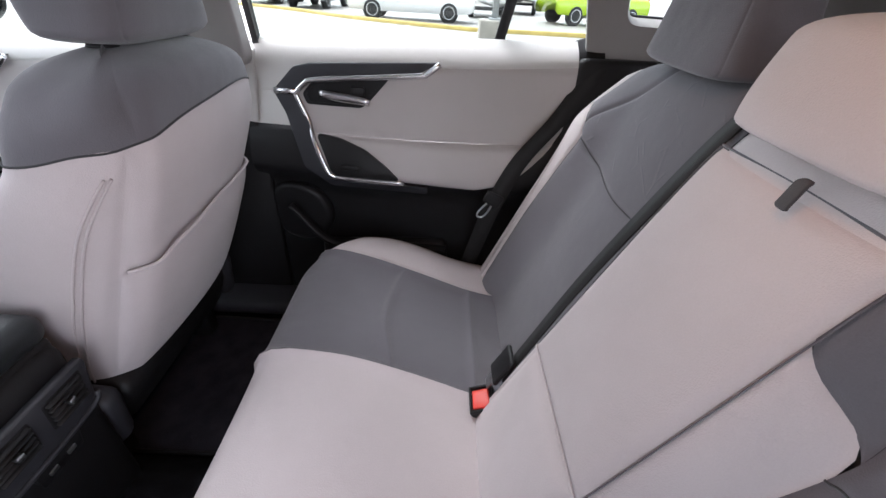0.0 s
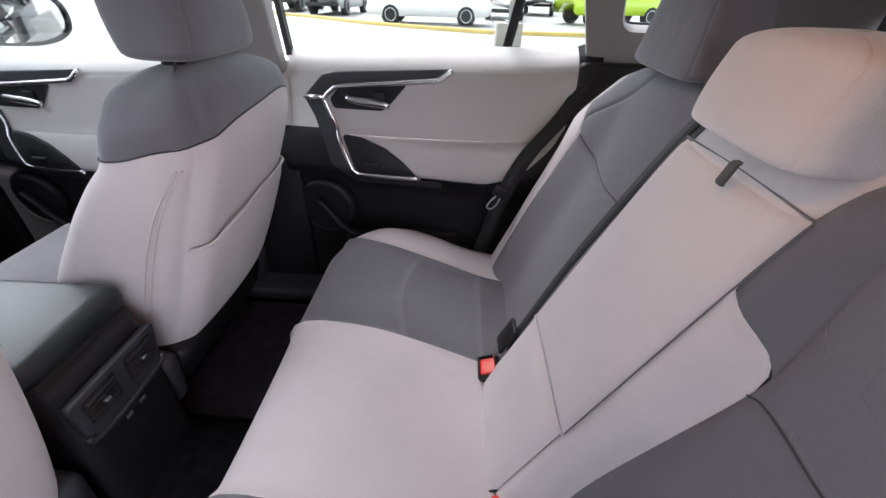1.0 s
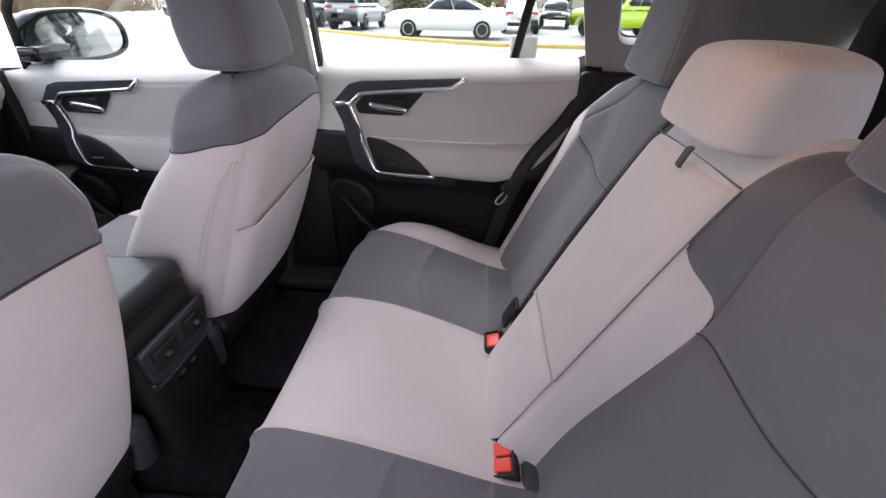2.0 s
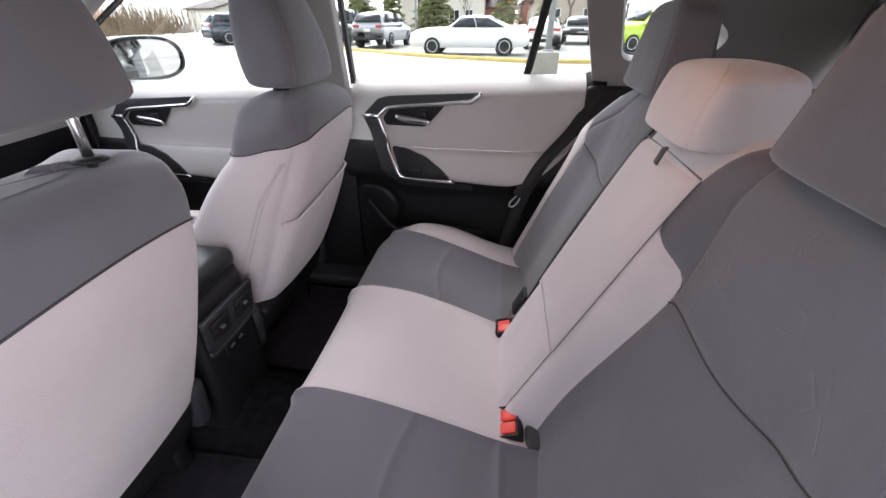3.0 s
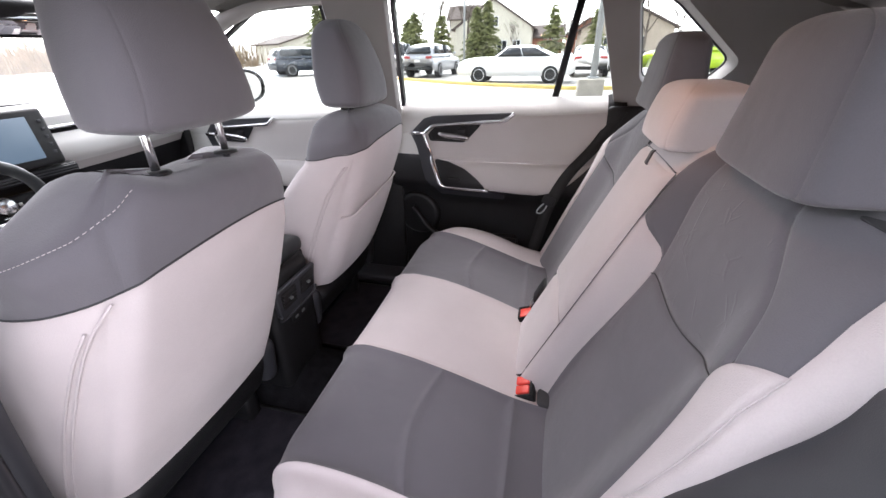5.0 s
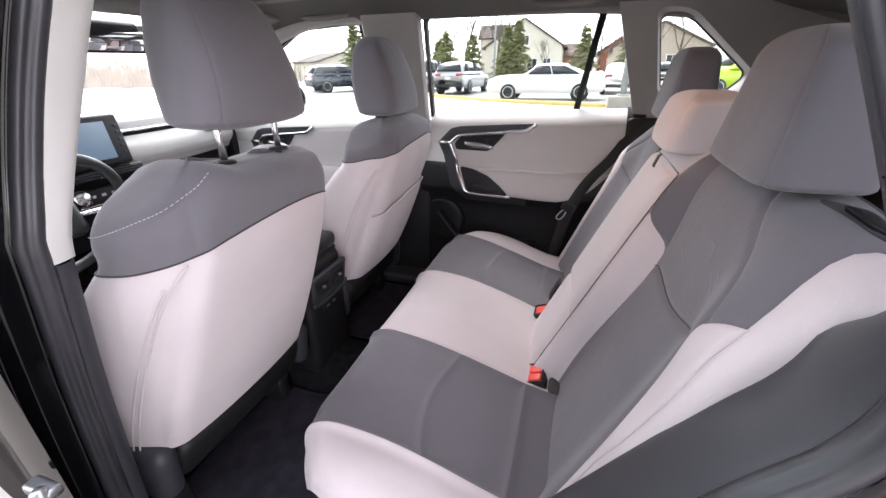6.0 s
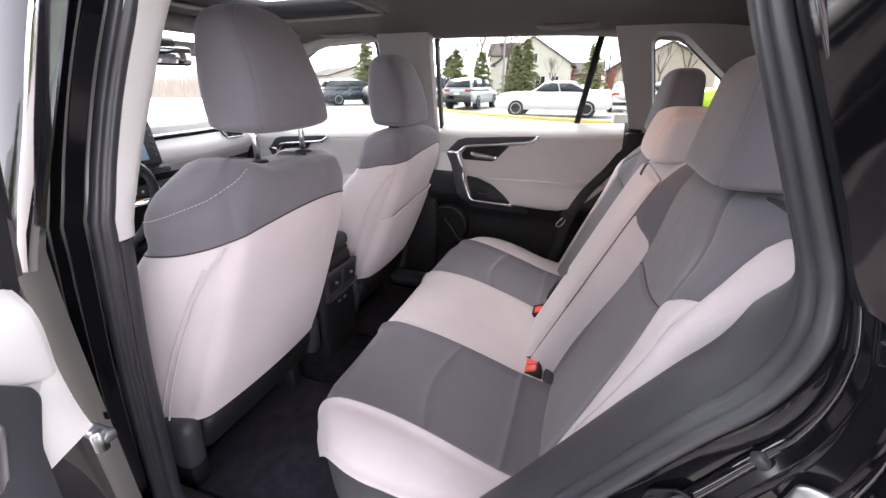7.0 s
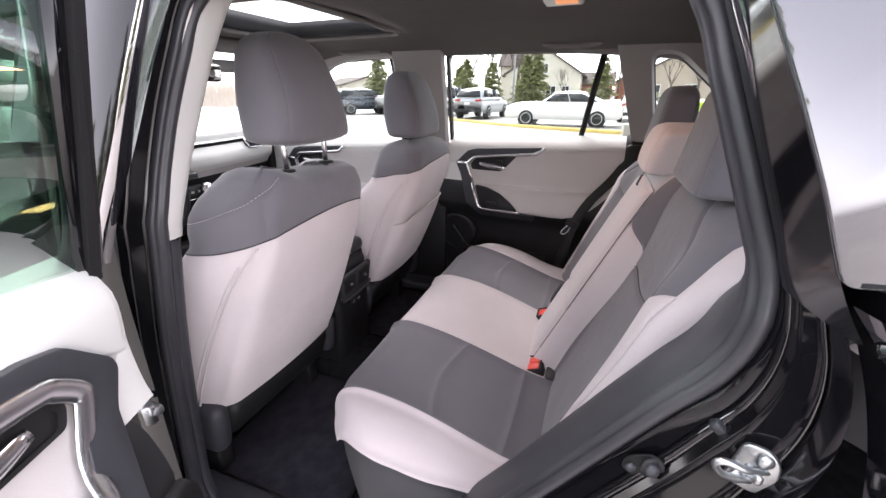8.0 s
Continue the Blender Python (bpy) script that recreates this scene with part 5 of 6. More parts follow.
part("map", rounded_box((0.003, 0.120, 0.080), (-1.1545, -0.030, 1.112), 0.001, 1, (0, -8, 0)), glow("blue_screen_map", (0.10, 0.16, 0.34), 0.35), scr, "blue lit screen area")
for n in range(5):
    part("key", rounded_box((0.004, 0.012, 0.010), (-1.157 - 0.003 * (n - 2), 0.078, 1.078 + 0.024 * n), 0.001, 1), GREYP, scr, "screen key")
clim = part("climate_panel", rounded_box((0.04, 0.36, 0.056), (-1.216, 0.045, 0.932), 0.012, 3, (0, -14, 0)), BLACKP, dash, "black climate control panel")
for y in (-0.10, 0.19):
    part("knob", revolve_at([(0.030, 0.0), (0.030, 0.018), (0.022, 0.026), (0.0, 0.027)], (-1.198, y, 0.936), 24, (0, 76, 0)), CHROME, clim, "chrome-ringed climate knob")
for n in range(7):
    part("mark", rounded_box((0.002, 0.010 + 0.006 * (n % 2), 0.010), (-1.193, -0.055 + 0.034 * n, 0.934), 0.0005, 1), STITCH, clim, "white control mark")
part("edge_line", tube([(-1.199, y, 0.900) for y in (-0.11, 0.0, 0.10, 0.20)], 0.004, 6), CHROME, clim, "satin silver line")
part("amber_mark", rounded_box((0.002, 0.030, 0.012), (-1.232, 0.018, 0.888), 0.0005, 1), glow("amber_lamp", (1.0, 0.50, 0.04), 0.5), clim, "amber lamp")
solo("firewall", rounded_box((0.05, 1.56, 0.92), (-1.80, 0, 0.72), 0.01), CARPET, "black carpeted footwell bulkhead", "bulkhead", kind="structure")
for k in (-1, 1):
    solo("kick_panel", rounded_box((0.62, 0.04, 0.86), (-1.62, k * 0.785, 0.68), 0.012), BLACKP, "black plastic footwell side panel", "trim", kind="structure")
wheel = thing("steering_wheel", (-0.88, -0.36, 0.95), "black steering wheel with silver spokes", "steering wheel")
rim = [Vector((-0.86, -0.36, 0.98)) + Vector((0.07 * math.sin(q), 0.185 * math.cos(q), 0.172 * math.sin(q))) for q in (2 * math.pi * n / 40 for n in range(40))]
part("rim", tube(rim, 0.015, 10, closed=True), LIDPAD, wheel, "black rim")
part("hub", rounded_box((0.06, 0.16, 0.12), (-0.90, -0.36, 0.97), 0.025, 3, (0, -22, 0)), LIDPAD, wheel, "black hub")
for k in (-1, 1):
    part("spoke", tube([(-0.895, -0.36 + k * 0.06, 0.97), (-0.865, -0.36 + k * 0.175, 0.975)], 0.014, 8, flat=0.5), CHROME, wheel, "silver spoke")
ws = thing("windscreen", (-1.2, 0, 1.15), "clear raked windscreen", "windscreen", kind="structure")
part("glass", grid(lambda u, v: (lambda y: (-1.86 + 1.08 * v + 0.12 * (1 - (y / 0.72) ** 2) * -1.0, y * (1 - 0.1 * v), 1.10 + 0.44 * v))(-0.74 + 1.48 * u), 12, 8), GLASS, ws, "clear glass").visible_shadow = False
part("header", rounded_box((0.10, 1.30, 0.05), (-0.83, 0, 1.535), 0.02), HEADLINER, ws, "pale grey header trim")
part("shade_band", grid(lambda u, v: (lambda y: (-1.005 + 0.11 * v - 0.10 * (1 - (y / 0.66) ** 2), y, 1.448 + 0.045 * v + 0.004))(-0.62 + 1.24 * u), 12, 3), BLACKP, ws, "black shade band")
part("sensor_housing", rounded_box((0.12, 0.17, 0.05), (-0.985, 0.02, 1.492), 0.018, 3, (0, 22, 0)), BLACKP, ws, "black sensor housing")
mir = thing("interior_mirror", (-0.86, 0.0, 1.42), "black interior rear-view mirror on a stalk", "mirror")
part("housing", rounded_box((0.035, 0.23, 0.065), (-0.95, 0.03, 1.440), 0.016, 4, (0, 6, -16)), BLACKP, mir)
part("reflector", rounded_box((0.003, 0.215, 0.052), (-0.9315, 0.0245, 1.4405), 0.001, 1, (0, 6, -16)), material("mirror_silver", (0.9, 0.9, 0.9), rough=0.02, metal=1.0, vary=0.0), mir, "mirror glass")
part("stalk", tube([(-0.97, 0.02, 1.445), (-1.02, 0.02, 1.51)], 0.012, 8), BLACKP, mir)
for k in (-1, 1):
    vis = thing("sun_visor", (-0.72, k * 0.36, 1.53), "pale grey folded-up sun visor", "sun visor", "sun visors")
    part("flap", rounded_box((0.16, 0.34, 0.018), (-0.78, k * 0.37, 1.520), 0.008, 3, (0, -16, 0)), HEADLINER, vis)
for x, y, k in ((-0.52, 0.60, 1), (0.40, 0.605, 1)):
    gh = thing("grab_handle", (x, y, 1.53), "pale grey folded roof grab handle", "grab handle", "grab handles")
    z = 1.556
    part("bar", tube(line([(x - 0.115, y - 0.02, z + 0.012), (x - 0.098, y - 0.040, z - 0.012), (x - 0.05, y - 0.045, z - 0.020), (x, y - 0.046, z - 0.021), (x + 0.05, y - 0.045, z - 0.020), (x + 0.098, y - 0.040, z - 0.012), (x + 0.115, y - 0.02, z + 0.012)], 24), 0.0105, 10), HEADLINER, gh)
    for d in (-0.112, 0.112):
        part("foot", rounded_box((0.034, 0.05, 0.022), (x + d, y - 0.018, z + 0.010), 0.008), GREYP, gh, "dark handle foot")
mr = thing("door_mirror", (-1.08, 0.92, 1.18), "black door mirror with bright glass", "door mirror")
def mirror_loop(x, grow):
    out = []
    for q in (2 * math.pi * n / 36 for n in range(36)):
        across = 0.128 * grow * math.copysign(abs(math.cos(q)) ** 0.75, math.cos(q))
        out.append((x + 0.50 * across, 0.953 + across, 1.206 + 0.080 * grow * math.copysign(abs(math.sin(q)) ** 0.75, math.sin(q))))
    return out


bm = bmesh.new()
rings = [[bm.verts.new(p) for p in mirror_loop(x, g)] for x, g in ((-1.10, 0.90), (-1.090, 0.98), (-1.11, 1.10), (-1.17, 1.06), (-1.22, 0.7), (-1.235, 0.3))]
for A, B in zip(rings, rings[1:]):
    for n in range(36):
        bm.faces.new((A[n], A[(n + 1) % 36], B[(n + 1) % 36], B[n]))
bm.faces.new(rings[-1])
bmesh.ops.recalc_face_normals(bm, faces=bm.faces[:])
part("shell", bm, PAINT, mr, "glossy black mirror shell")
bm = bmesh.new()
bm.faces.new([bm.verts.new(p) for p in mirror_loop(-1.102, 0.93)])
part("reflector", bm, bpy.data.materials["mirror_silver"], mr, "mirror glass")
part("foot", rounded_box((0.08, 0.14, 0.05), (-1.15, 0.83, 1.16), 0.015), PAINT, mr, "glossy black mirror foot")


# ---- belts, buckles, lamp ----
def ribbon(points, width, across, n=40, thick=0.0016):
    """A flat strap along a line; across: the direction of its width."""
    pts = [Vector(p) for p in line(points, n)]
    w = Vector(across).normalized() * width / 2
    bm = bmesh.new()
    rows = []
    for i, p in enumerate(pts):
        d = (pts[min(n, i + 1)] - pts[max(0, i - 1)]).normalized()
        nrm = d.cross(w).normalized() * thick
        rows.append([bm.verts.new(p + q) for q in (-w + nrm, w + nrm, w - nrm, -w - nrm)])
    for A, B in zip(rows, rows[1:]):
        for k in range(4):
            bm.faces.new((A[k], A[(k + 1) % 4], B[(k + 1) % 4], B[k]))
    bmesh.ops.recalc_face_normals(bm, faces=bm.faces[:])
    return bm


belt = thing("centre_seat_belt", (0.6, 0.15, 0.6), "dark webbing centre seat belt lying along the backrest", "seat belt", "seat belts")
part("webbing", ribbon([(0.478, 0.165, 0.66), (0.505, 0.158, 0.74), (0.57, 0.158, 0.90), (0.64, 0.156, 1.05), (0.695, 0.150, 1.16), (0.735, 0.142, 1.215), (0.79, 0.14, 1.225)], 0.040, (0.25, 0.9, 0)), WEB, belt, "dark belt webbing")
part("tongue", rounded_box((0.010, 0.05, 0.07), (0.470, 0.162, 0.69), 0.004, 2, (0, 24, 0)), BLACKP, belt, "black belt tongue")
part("tongue_plate", rounded_box((0.004, 0.024, 0.035), (0.452, 0.158, 0.652), 0.001, 1, (0, 24, 0)), STEEL, belt, "steel tongue plate")
belt2 = thing("outer_seat_belt", (0.5, 0.62, 0.6), "dark webbing outer seat belt with steel tongue, unbuckled", "seat belt", "seat belts")
part("webbing", ribbon([(0.43, 0.665, 0.56), (0.455, 0.640, 0.68), (0.48, 0.612, 0.80), (0.54, 0.640, 0.92), (0.63, 0.670, 1.03), (0.70, 0.69, 1.15)], 0.045, (0.85, -0.25, -0.1)), WEB, belt2, "dark belt webbing")
part("tongue", rounded_box((0.050, 0.014, 0.034), (0.478, 0.602, 0.826), 0.006, 3, (0, 24, 0)), BLACKP, belt2, "black plastic belt tongue")
part("tongue_plate", tube(line([(0.462, 0.598, 0.816), (0.444, 0.594, 0.796), (0.438, 0.593, 0.780), (0.452, 0.594, 0.776), (0.466, 0.596, 0.790), (0.474, 0.598, 0.808)], 18), 0.0028, 6), STEEL, belt2, "steel tongue plate")
for x, y, keys, w in ((0.455, -0.156, 2, 0.076), (0.444, 0.134, 1, 0.060)):
    bu = thing("belt_buckle", (x, y, 0.56), "black seat belt buckle with red release button" if keys == 1 else "pair of black seat belt buckles with red release buttons", "buckle", "belt buckles")
    lean = pose(x, y, 0.582 if keys == 2 else 0.598, 0, -20, 0)
    tilted = lambda bm: (bm.transform(lean), bm)[1]
    part("case", tilted(rounded_box((0.050, w, 0.060), (0, 0, -0.006), 0.005, 3)), BLACKP, bu, "black plastic case")
    rim_ = [rounded_box((0.004, w, 0.007), (a, 0, 0.026), 0.0015, 2) for a in (-0.023, 0.019)] + [rounded_box((0.046, 0.004, 0.007), (-0.002, b, 0.026), 0.0015, 2) for b in (-w / 2 + 0.002, w / 2 - 0.002)]
    part("rim", tilted(join(*rim_)), BLACKP, bu, "black raised rim")
    part("well", rounded_box((0.045, w + 0.016, 0.05), (x + 0.045, y - 0.006, 0.578), 0.006, 2, (0, 14, 0)), CORE, bu, "black buckle well")
    for n in range(keys):
        dy = 0.0 if keys == 1 else (n - 0.5) * 0.031
        part("button", tilted(rounded_box((0.034, 0.027 if keys == 2 else 0.042, 0.010), (-0.002, dy, 0.0235), 0.003, 3)), REDB, bu, "red release button")
lamp = thing("roof_lamp", (0.42, -0.115, 1.565), "lit warm roof lamp set in the headliner", "lamp")
part("bezel", rounded_box((0.09, 0.15, 0.016), (0.42, -0.115, 1.572), 0.006), BELTTRIM, lamp, "pale lamp bezel")
part("lens", rounded_box((0.05, 0.075, 0.006), (0.43, -0.115, 1.564), 0.0025), glow("warm_lamp_lens", (1.0, 0.36, 0.10), 0.045), lamp, "lit lamp lens")
bulb = new("roof_lamp_light", bpy.data.lights.new("roof_lamp_light", "AREA"))
bulb.data.shape, bulb.data.size, bulb.data.size_y = "RECTANGLE", 0.06, 0.11
bulb.data.energy, bulb.data.color = LAMP, (1.0, 0.48, 0.22)
bulb.matrix_basis = pose(0.42, -0.115, 1.556, 0, 0, 0)


# ---- outside ----
LOT = material("pale_wet_concrete", (0.25, 0.232, 0.208), rough=0.55, vary=0.18, scale=0.35, fine=0.5, fine_scale=18, bump=0.1)
KERBY = material("yellow_kerb_paint", (0.50, 0.37, 0.10), rough=0.7, vary=0.2, scale=3)
SNOW = material("old_snow", (0.82, 0.83, 0.85), rough=0.9, vary=0.05, scale=1)
WHITEP = material("white_car_paint", (0.80, 0.80, 0.80), rough=0.25, coat=0.6, vary=0.02)
SILVERP = material("silver_car_paint", (0.42, 0.43, 0.45), rough=0.3, metal=0.4, coat=0.6, vary=0.04)
DARKBLUE = material("dark_blue_car_paint", (0.015, 0.025, 0.04), rough=0.2, coat=0.8, vary=0.1)
BLACKCAR = material("black_pickup_paint", (0.02, 0.02, 0.022), rough=0.2, coat=0.8, vary=0.1)
LIMEP = material("lime_green_car_paint", (0.42, 0.62, 0.02), rough=0.25, coat=0.6, vary=0.03)
TYRE = material("tyre_rubber", (0.02, 0.02, 0.02), rough=0.8, vary=0.2)
ALLOY = material("alloy_rim", (0.72, 0.72, 0.73), rough=0.45, metal=0.3, vary=0.05)
CARGLASS = material("dark_car_glass", (0.02, 0.024, 0.028), rough=0.12, spec=0.4, vary=0.1)
TAIL = material("red_tail_lamp", (0.35, 0.02, 0.02), rough=0.2, coat=0.5)
BARK = material("grey_bark", (0.13, 0.105, 0.085), rough=0.9, vary=0.3, scale=8)
NEEDLE = material("spruce_needles", (0.24, 0.25, 0.115), rough=0.9, vary=0.5, scale=2.5, second=(0.12, 0.135, 0.06))
SIDING = material("cream_siding", (0.66, 0.62, 0.52), rough=0.7, vary=0.05, scale=2)
BRICK = material("red_brick", (0.32, 0.13, 0.085), rough=0.85, vary=0.3, scale=6)
TAN = material("tan_siding", (0.47, 0.40, 0.32), rough=0.8, vary=0.08, scale=2)
SHINGLE = material("brown_shingles", (0.12, 0.095, 0.085), rough=0.9, vary=0.3, scale=5)
TRIMW = material("white_house_trim", (0.75, 0.74, 0.72), rough=0.6)
POLEM = material("grey_painted_steel", (0.30, 0.31, 0.31), rough=0.6, vary=0.15)
CONC = material("pole_base_concrete", (0.30, 0.275, 0.235), rough=0.85, vary=0.15, scale=4)
BRUSH = material("dry_brush", (0.28, 0.21, 0.14), rough=0.95, vary=0.4, scale=1.2)

ground = solo("ground", grid(lambda u, v: (lambda x, y: (x, y, -0.012 - 0.02 * math.sin(x * 0.11) * math.sin(y * 0.07)))(-400 + 800 * (0.5 + 4 * (u - 0.5) ** 3), -400 + 800 * (0.5 + 4 * (v - 0.5) ** 3)), 60, 60), LOT, "pale wet concrete parking lot with worn markings", "ground", kind="structure")
kerb = [(-12, 22.5), (-7.0, 20.2), (-3.2, 17.3), (0.9, 15.3), (2.2, 15.2), (6.0, 15.2)]
kp = line(kerb, 40)
bm = bmesh.new()
rows = []
for i, (x, y) in enumerate(kp):
    a, b = kp[max(0, i - 1)], kp[min(40, i + 1)]
    d = Vector((b[0] - a[0], b[1] - a[1])).normalized()
    n = Vector((d.y, -d.x))
    rows.append([bm.verts.new((x + n.x * o, y + n.y * o, z)) for o, z in ((0.10, -0.02), (0.09, 0.09), (0.07, 0.11), (-0.10, 0.11), (-0.12, -0.02))])
for A, B in zip(rows, rows[1:]):
    for k in range(4):
        bm.faces.new((A[k], A[k + 1], B[k + 1], B[k]))
bmesh.ops.recalc_face_normals(bm, faces=bm.faces[:])
solo("kerb", bm, KERBY, "yellow painted parking lot kerb", "kerb", kind="structure")
for x, y in ((-5.2, 11.5), (-2.4, 11.6), (0.4, 11.7), (-8.0, 11.4)):
    solo("lot_marking", slab([(x, y), (x + 0.12, y), (x + 1.5, y + 4.2), (x + 1.38, y + 4.2)], lambda a, b, d: (a, b, 0.002 + d), 0.004, 0), TRIMW, "worn white parking line", "marking", "lot markings", kind="structure")


def vehicle(name, at, turn, paint, label, length, width, height, style="sedan", category="car"):
    """A parked vehicle; its front looks along minus x before it is turned."""
    ob = thing(name, (at[0], at[1], 0), label, category, "", "", 0)
    L, W, H = length, width / 2, height
    place = pose(at[0], at[1], 0, 0, 0, turn)
    fin = lambda bm: (bm.transform(place), bm)[1]
    if style == "sedan":
        rows = [(-0.5, 0.30, 0.42, 0.86), (-0.485, 0.22, 0.56, 0.93), (-0.40, 0.20, 0.665, 0.98), (-0.24, 0.19, 0.70, 1.0), (0.0, 0.19, 0.72, 1.0), (0.28, 0.19, 0.74, 1.0), (0.40, 0.20, 0.75, 0.98), (0.485, 0.24, 0.72, 0.93), (0.5, 0.30, 0.52, 0.88)]
        cab = [(-0.19, 0.70), (-0.075, 0.965), (0.03, 1.0), (0.17, 0.985), (0.335, 0.74)]
    elif style == "pickup":
        rows = [(-0.5, 0.30, 0.50, 0.90), (-0.485, 0.24, 0.60, 0.95), (-0.40, 0.22, 0.645, 1.0), (-0.2, 0.22, 0.655, 1.0), (0.1, 0.22, 0.66, 1.0), (0.3, 0.22, 0.66, 1.0), (0.485, 0.24, 0.66, 0.98), (0.5, 0.30, 0.62, 0.95)]
        cab = [(-0.21, 0.65), (-0.10, 0.97), (0.0, 1.0), (0.12, 0.98), (0.15, 0.66)]
    else:
        rows = [(-0.5, 0.28, 0.46, 0.86), (-0.485, 0.20, 0.56, 0.93), (-0.38, 0.19, 0.62, 0.98), (-0.24, 0.19, 0.64, 1.0), (0.0, 0.19, 0.655, 1.0), (0.3, 0.19, 0.67, 1.0), (0.46, 0.20, 0.68, 0.97), (0.495, 0.26, 0.64, 0.92), (0.5, 0.32, 0.50, 0.88)]
        cab = [(-0.23, 0.635), (-0.10, 0.95), (0.05, 1.0), (0.30, 0.985), (0.42, 0.94), (0.48, 0.66)]

    def shell(u, v):
        x, lo, hi, w = (lambda f: (-0.5 + u, *f))(spline(rows, -0.5 + u))
        q = -0.5 * math.pi + math.pi * v
        y = math.copysign(min(1, abs(math.sin(q)) ** 0.45), math.sin(q))
        z = lo * H + (hi - lo) * H * (max(0, math.cos(q)) ** 0.35)
        return (x * L, y * W * w, z)
    bm = grid(shell, 40, 24)
    bmesh.ops.holes_fill(bm, edges=[e for e in bm.edges if e.is_boundary], sides=0)
    part("body", fin(bm), paint, ob)

    def cabin(u, v, grow=0.0):
        x, top = curve2(cab, u, False)
        base = 0.62 * H
        q = -0.5 * math.pi + math.pi * v
        lean = 0.80 if style != "pickup" else 0.86
        c = max(0, math.cos(q)) ** 0.4
        y = math.copysign(abs(math.sin(q)) ** 0.6, math.sin(q)) * W * (0.95 - (0.95 - lean) * c)
        return (x * L, y * (1 + grow), base + (top * H - base) * c + grow * 0.5)
    part("roof", fin(grid(cabin, 24, 20)), paint, ob)
    # side windows and screens, a little proud of the cabin
    for k in (-1, 1):
        a0, a1, b1, b0 = cab[0], cab[1], cab[-2], cab[-1]
        split = [0.0, 0.48, 1.0]
        for i in range(2):
            s0, s1 = split[i] + 0.012, split[i + 1] - 0.012
            lo = lambda s: (a0[0] + 0.04 + (b0[0] - 0.03 - a0[0] - 0.04) * s) * L
            hi = lambda s: (a1[0] + 0.012 + (b1[0] - 0.012 - a1[0] - 0.012) * s) * L
            z0, z1 = 0.70 * H, 0.935 * H
            yy = lambda z: k * W * (0.975 - 0.155 * (z - 0.62 * H) / (0.38 * H))
            o = [(lo(s0), z0), (lo(s1), z0), (hi(s1), z1), (hi(s0), z1)]
            part("side_window", fin(slab(o, lambda a, b, d: (a, yy(b) + k * d * 0.6, b), 0.01, 0)), CARGLASS, ob, "dark side window")
    for (xa, za), (xb, zb), sgn in ((cab[0], cab[1], -1), (cab[-1], cab[-2], 1)):
        o = [(-0.78 * W, 0.12), (0.78 * W, 0.12), (0.66 * W, 0.88), (-0.66 * W, 0.88)]
        part("screen", fin(slab(o, lambda a, b, d: ((xa + (xb - xa) * b) * L + sgn * (0.02 + d), a, (0.66 + (zb - 0.66) * b) * H + 0.012), 0.01, 0)), CARGLASS, ob, "dark window screen")
    r = 0.335 if style == "sedan" else 0.37
    fx, rx = (-0.30 * L, 0.30 * L)
    for x in (fx, rx):
        for k in (-1, 1):
            at_ = pose(x, k * (W - 0.10), r, 90, 0, 0)
            arch = revolve([(r + 0.05, -0.11), (r + 0.05, 0.07), (r + 0.03, 0.075)], 28)
            if k > 0:
                arch.transform(pose(0, 0, 0, 180, 0, 0))
            arch.transform(at_)
            part("wheel_arch", fin(arch), TYRE, ob, "black wheel arch")
            ty = revolve([(r * 0.66, -0.115), (r * 0.95, -0.115), (r, -0.08), (r, 0.10), (r * 0.95, 0.130), (r * 0.68, 0.133)], 28)
            if k > 0:
                ty.transform(pose(0, 0, 0, 180, 0, 0))
            ty.transform(at_)
            wh = part("wheel", fin(ty), TYRE, ob, "black tyre")
            rim_ = revolve([(0.0, 0.085), (r * 0.72, 0.09), (r * 0.72, 0.07)], 24)
            hub_ = revolve([(0.0, 0.115), (0.04, 0.125), (0.06, 0.118), (0.06, 0.10)], 12)
            spokes = [rounded_box((r * 0.60, 0.05, 0.03), (r * 0.34 * math.cos(q), r * 0.34 * math.sin(q), 0.115), 0.006, 1, (0, 0, math.degrees(q))) for q in (2 * math.pi * n / 10 for n in range(10))]
            lip = revolve([(r * 0.62, 0.10), (r * 0.62, 0.136), (r * 0.69, 0.138), (r * 0.69, 0.10)], 28)
            rb = join(rim_, hub_, lip, *spokes)
            if k > 0:
                rb.transform(pose(0, 0, 0, 180, 0, 0))
            rb.transform(at_)
            part("rim", fin(rb), ALLOY, wh, "alloy rim")
    for k in (-1, 1):
        part("tail_lamp", fin(rounded_box((0.05, 0.34, 0.13), (0.488 * L, k * W * 0.66, 0.60 * H), 0.02)), TAIL, ob, "red tail lamp")
        part("head_lamp", fin(rounded_box((0.10, 0.34, 0.12), (-0.478 * L, k * W * 0.64, 0.52 * H), 0.02)), ALLOY, ob, "clear head lamp")
        part("door_mirror", fin(rounded_box((0.10, 0.16, 0.11), (cab[0][0] * L + 0.22 * 1.0, k * (W + 0.06), 0.70 * H), 0.03)), paint, ob)
        for i, x in enumerate((cab[0][0] * L + 0.6, cab[0][0] * L + 1.6)):
            part("handle", fin(rounded_box((0.16, 0.03, 0.03), (x, k * W * 1.0, 0.60 * H), 0.008)), ALLOY, ob, "door handle")
    part("plate", fin(rounded_box((0.02, 0.32, 0.12), (0.503 * L, 0, 0.50 * H), 0.004)), TRIMW, ob, "blank pale plate")
    part("bumper", fin(rounded_box((0.10, W * 1.7, 0.16), (0.487 * L, 0, 0.28 * H), 0.03)), TYRE, ob, "dark lower bumper")
    return ob


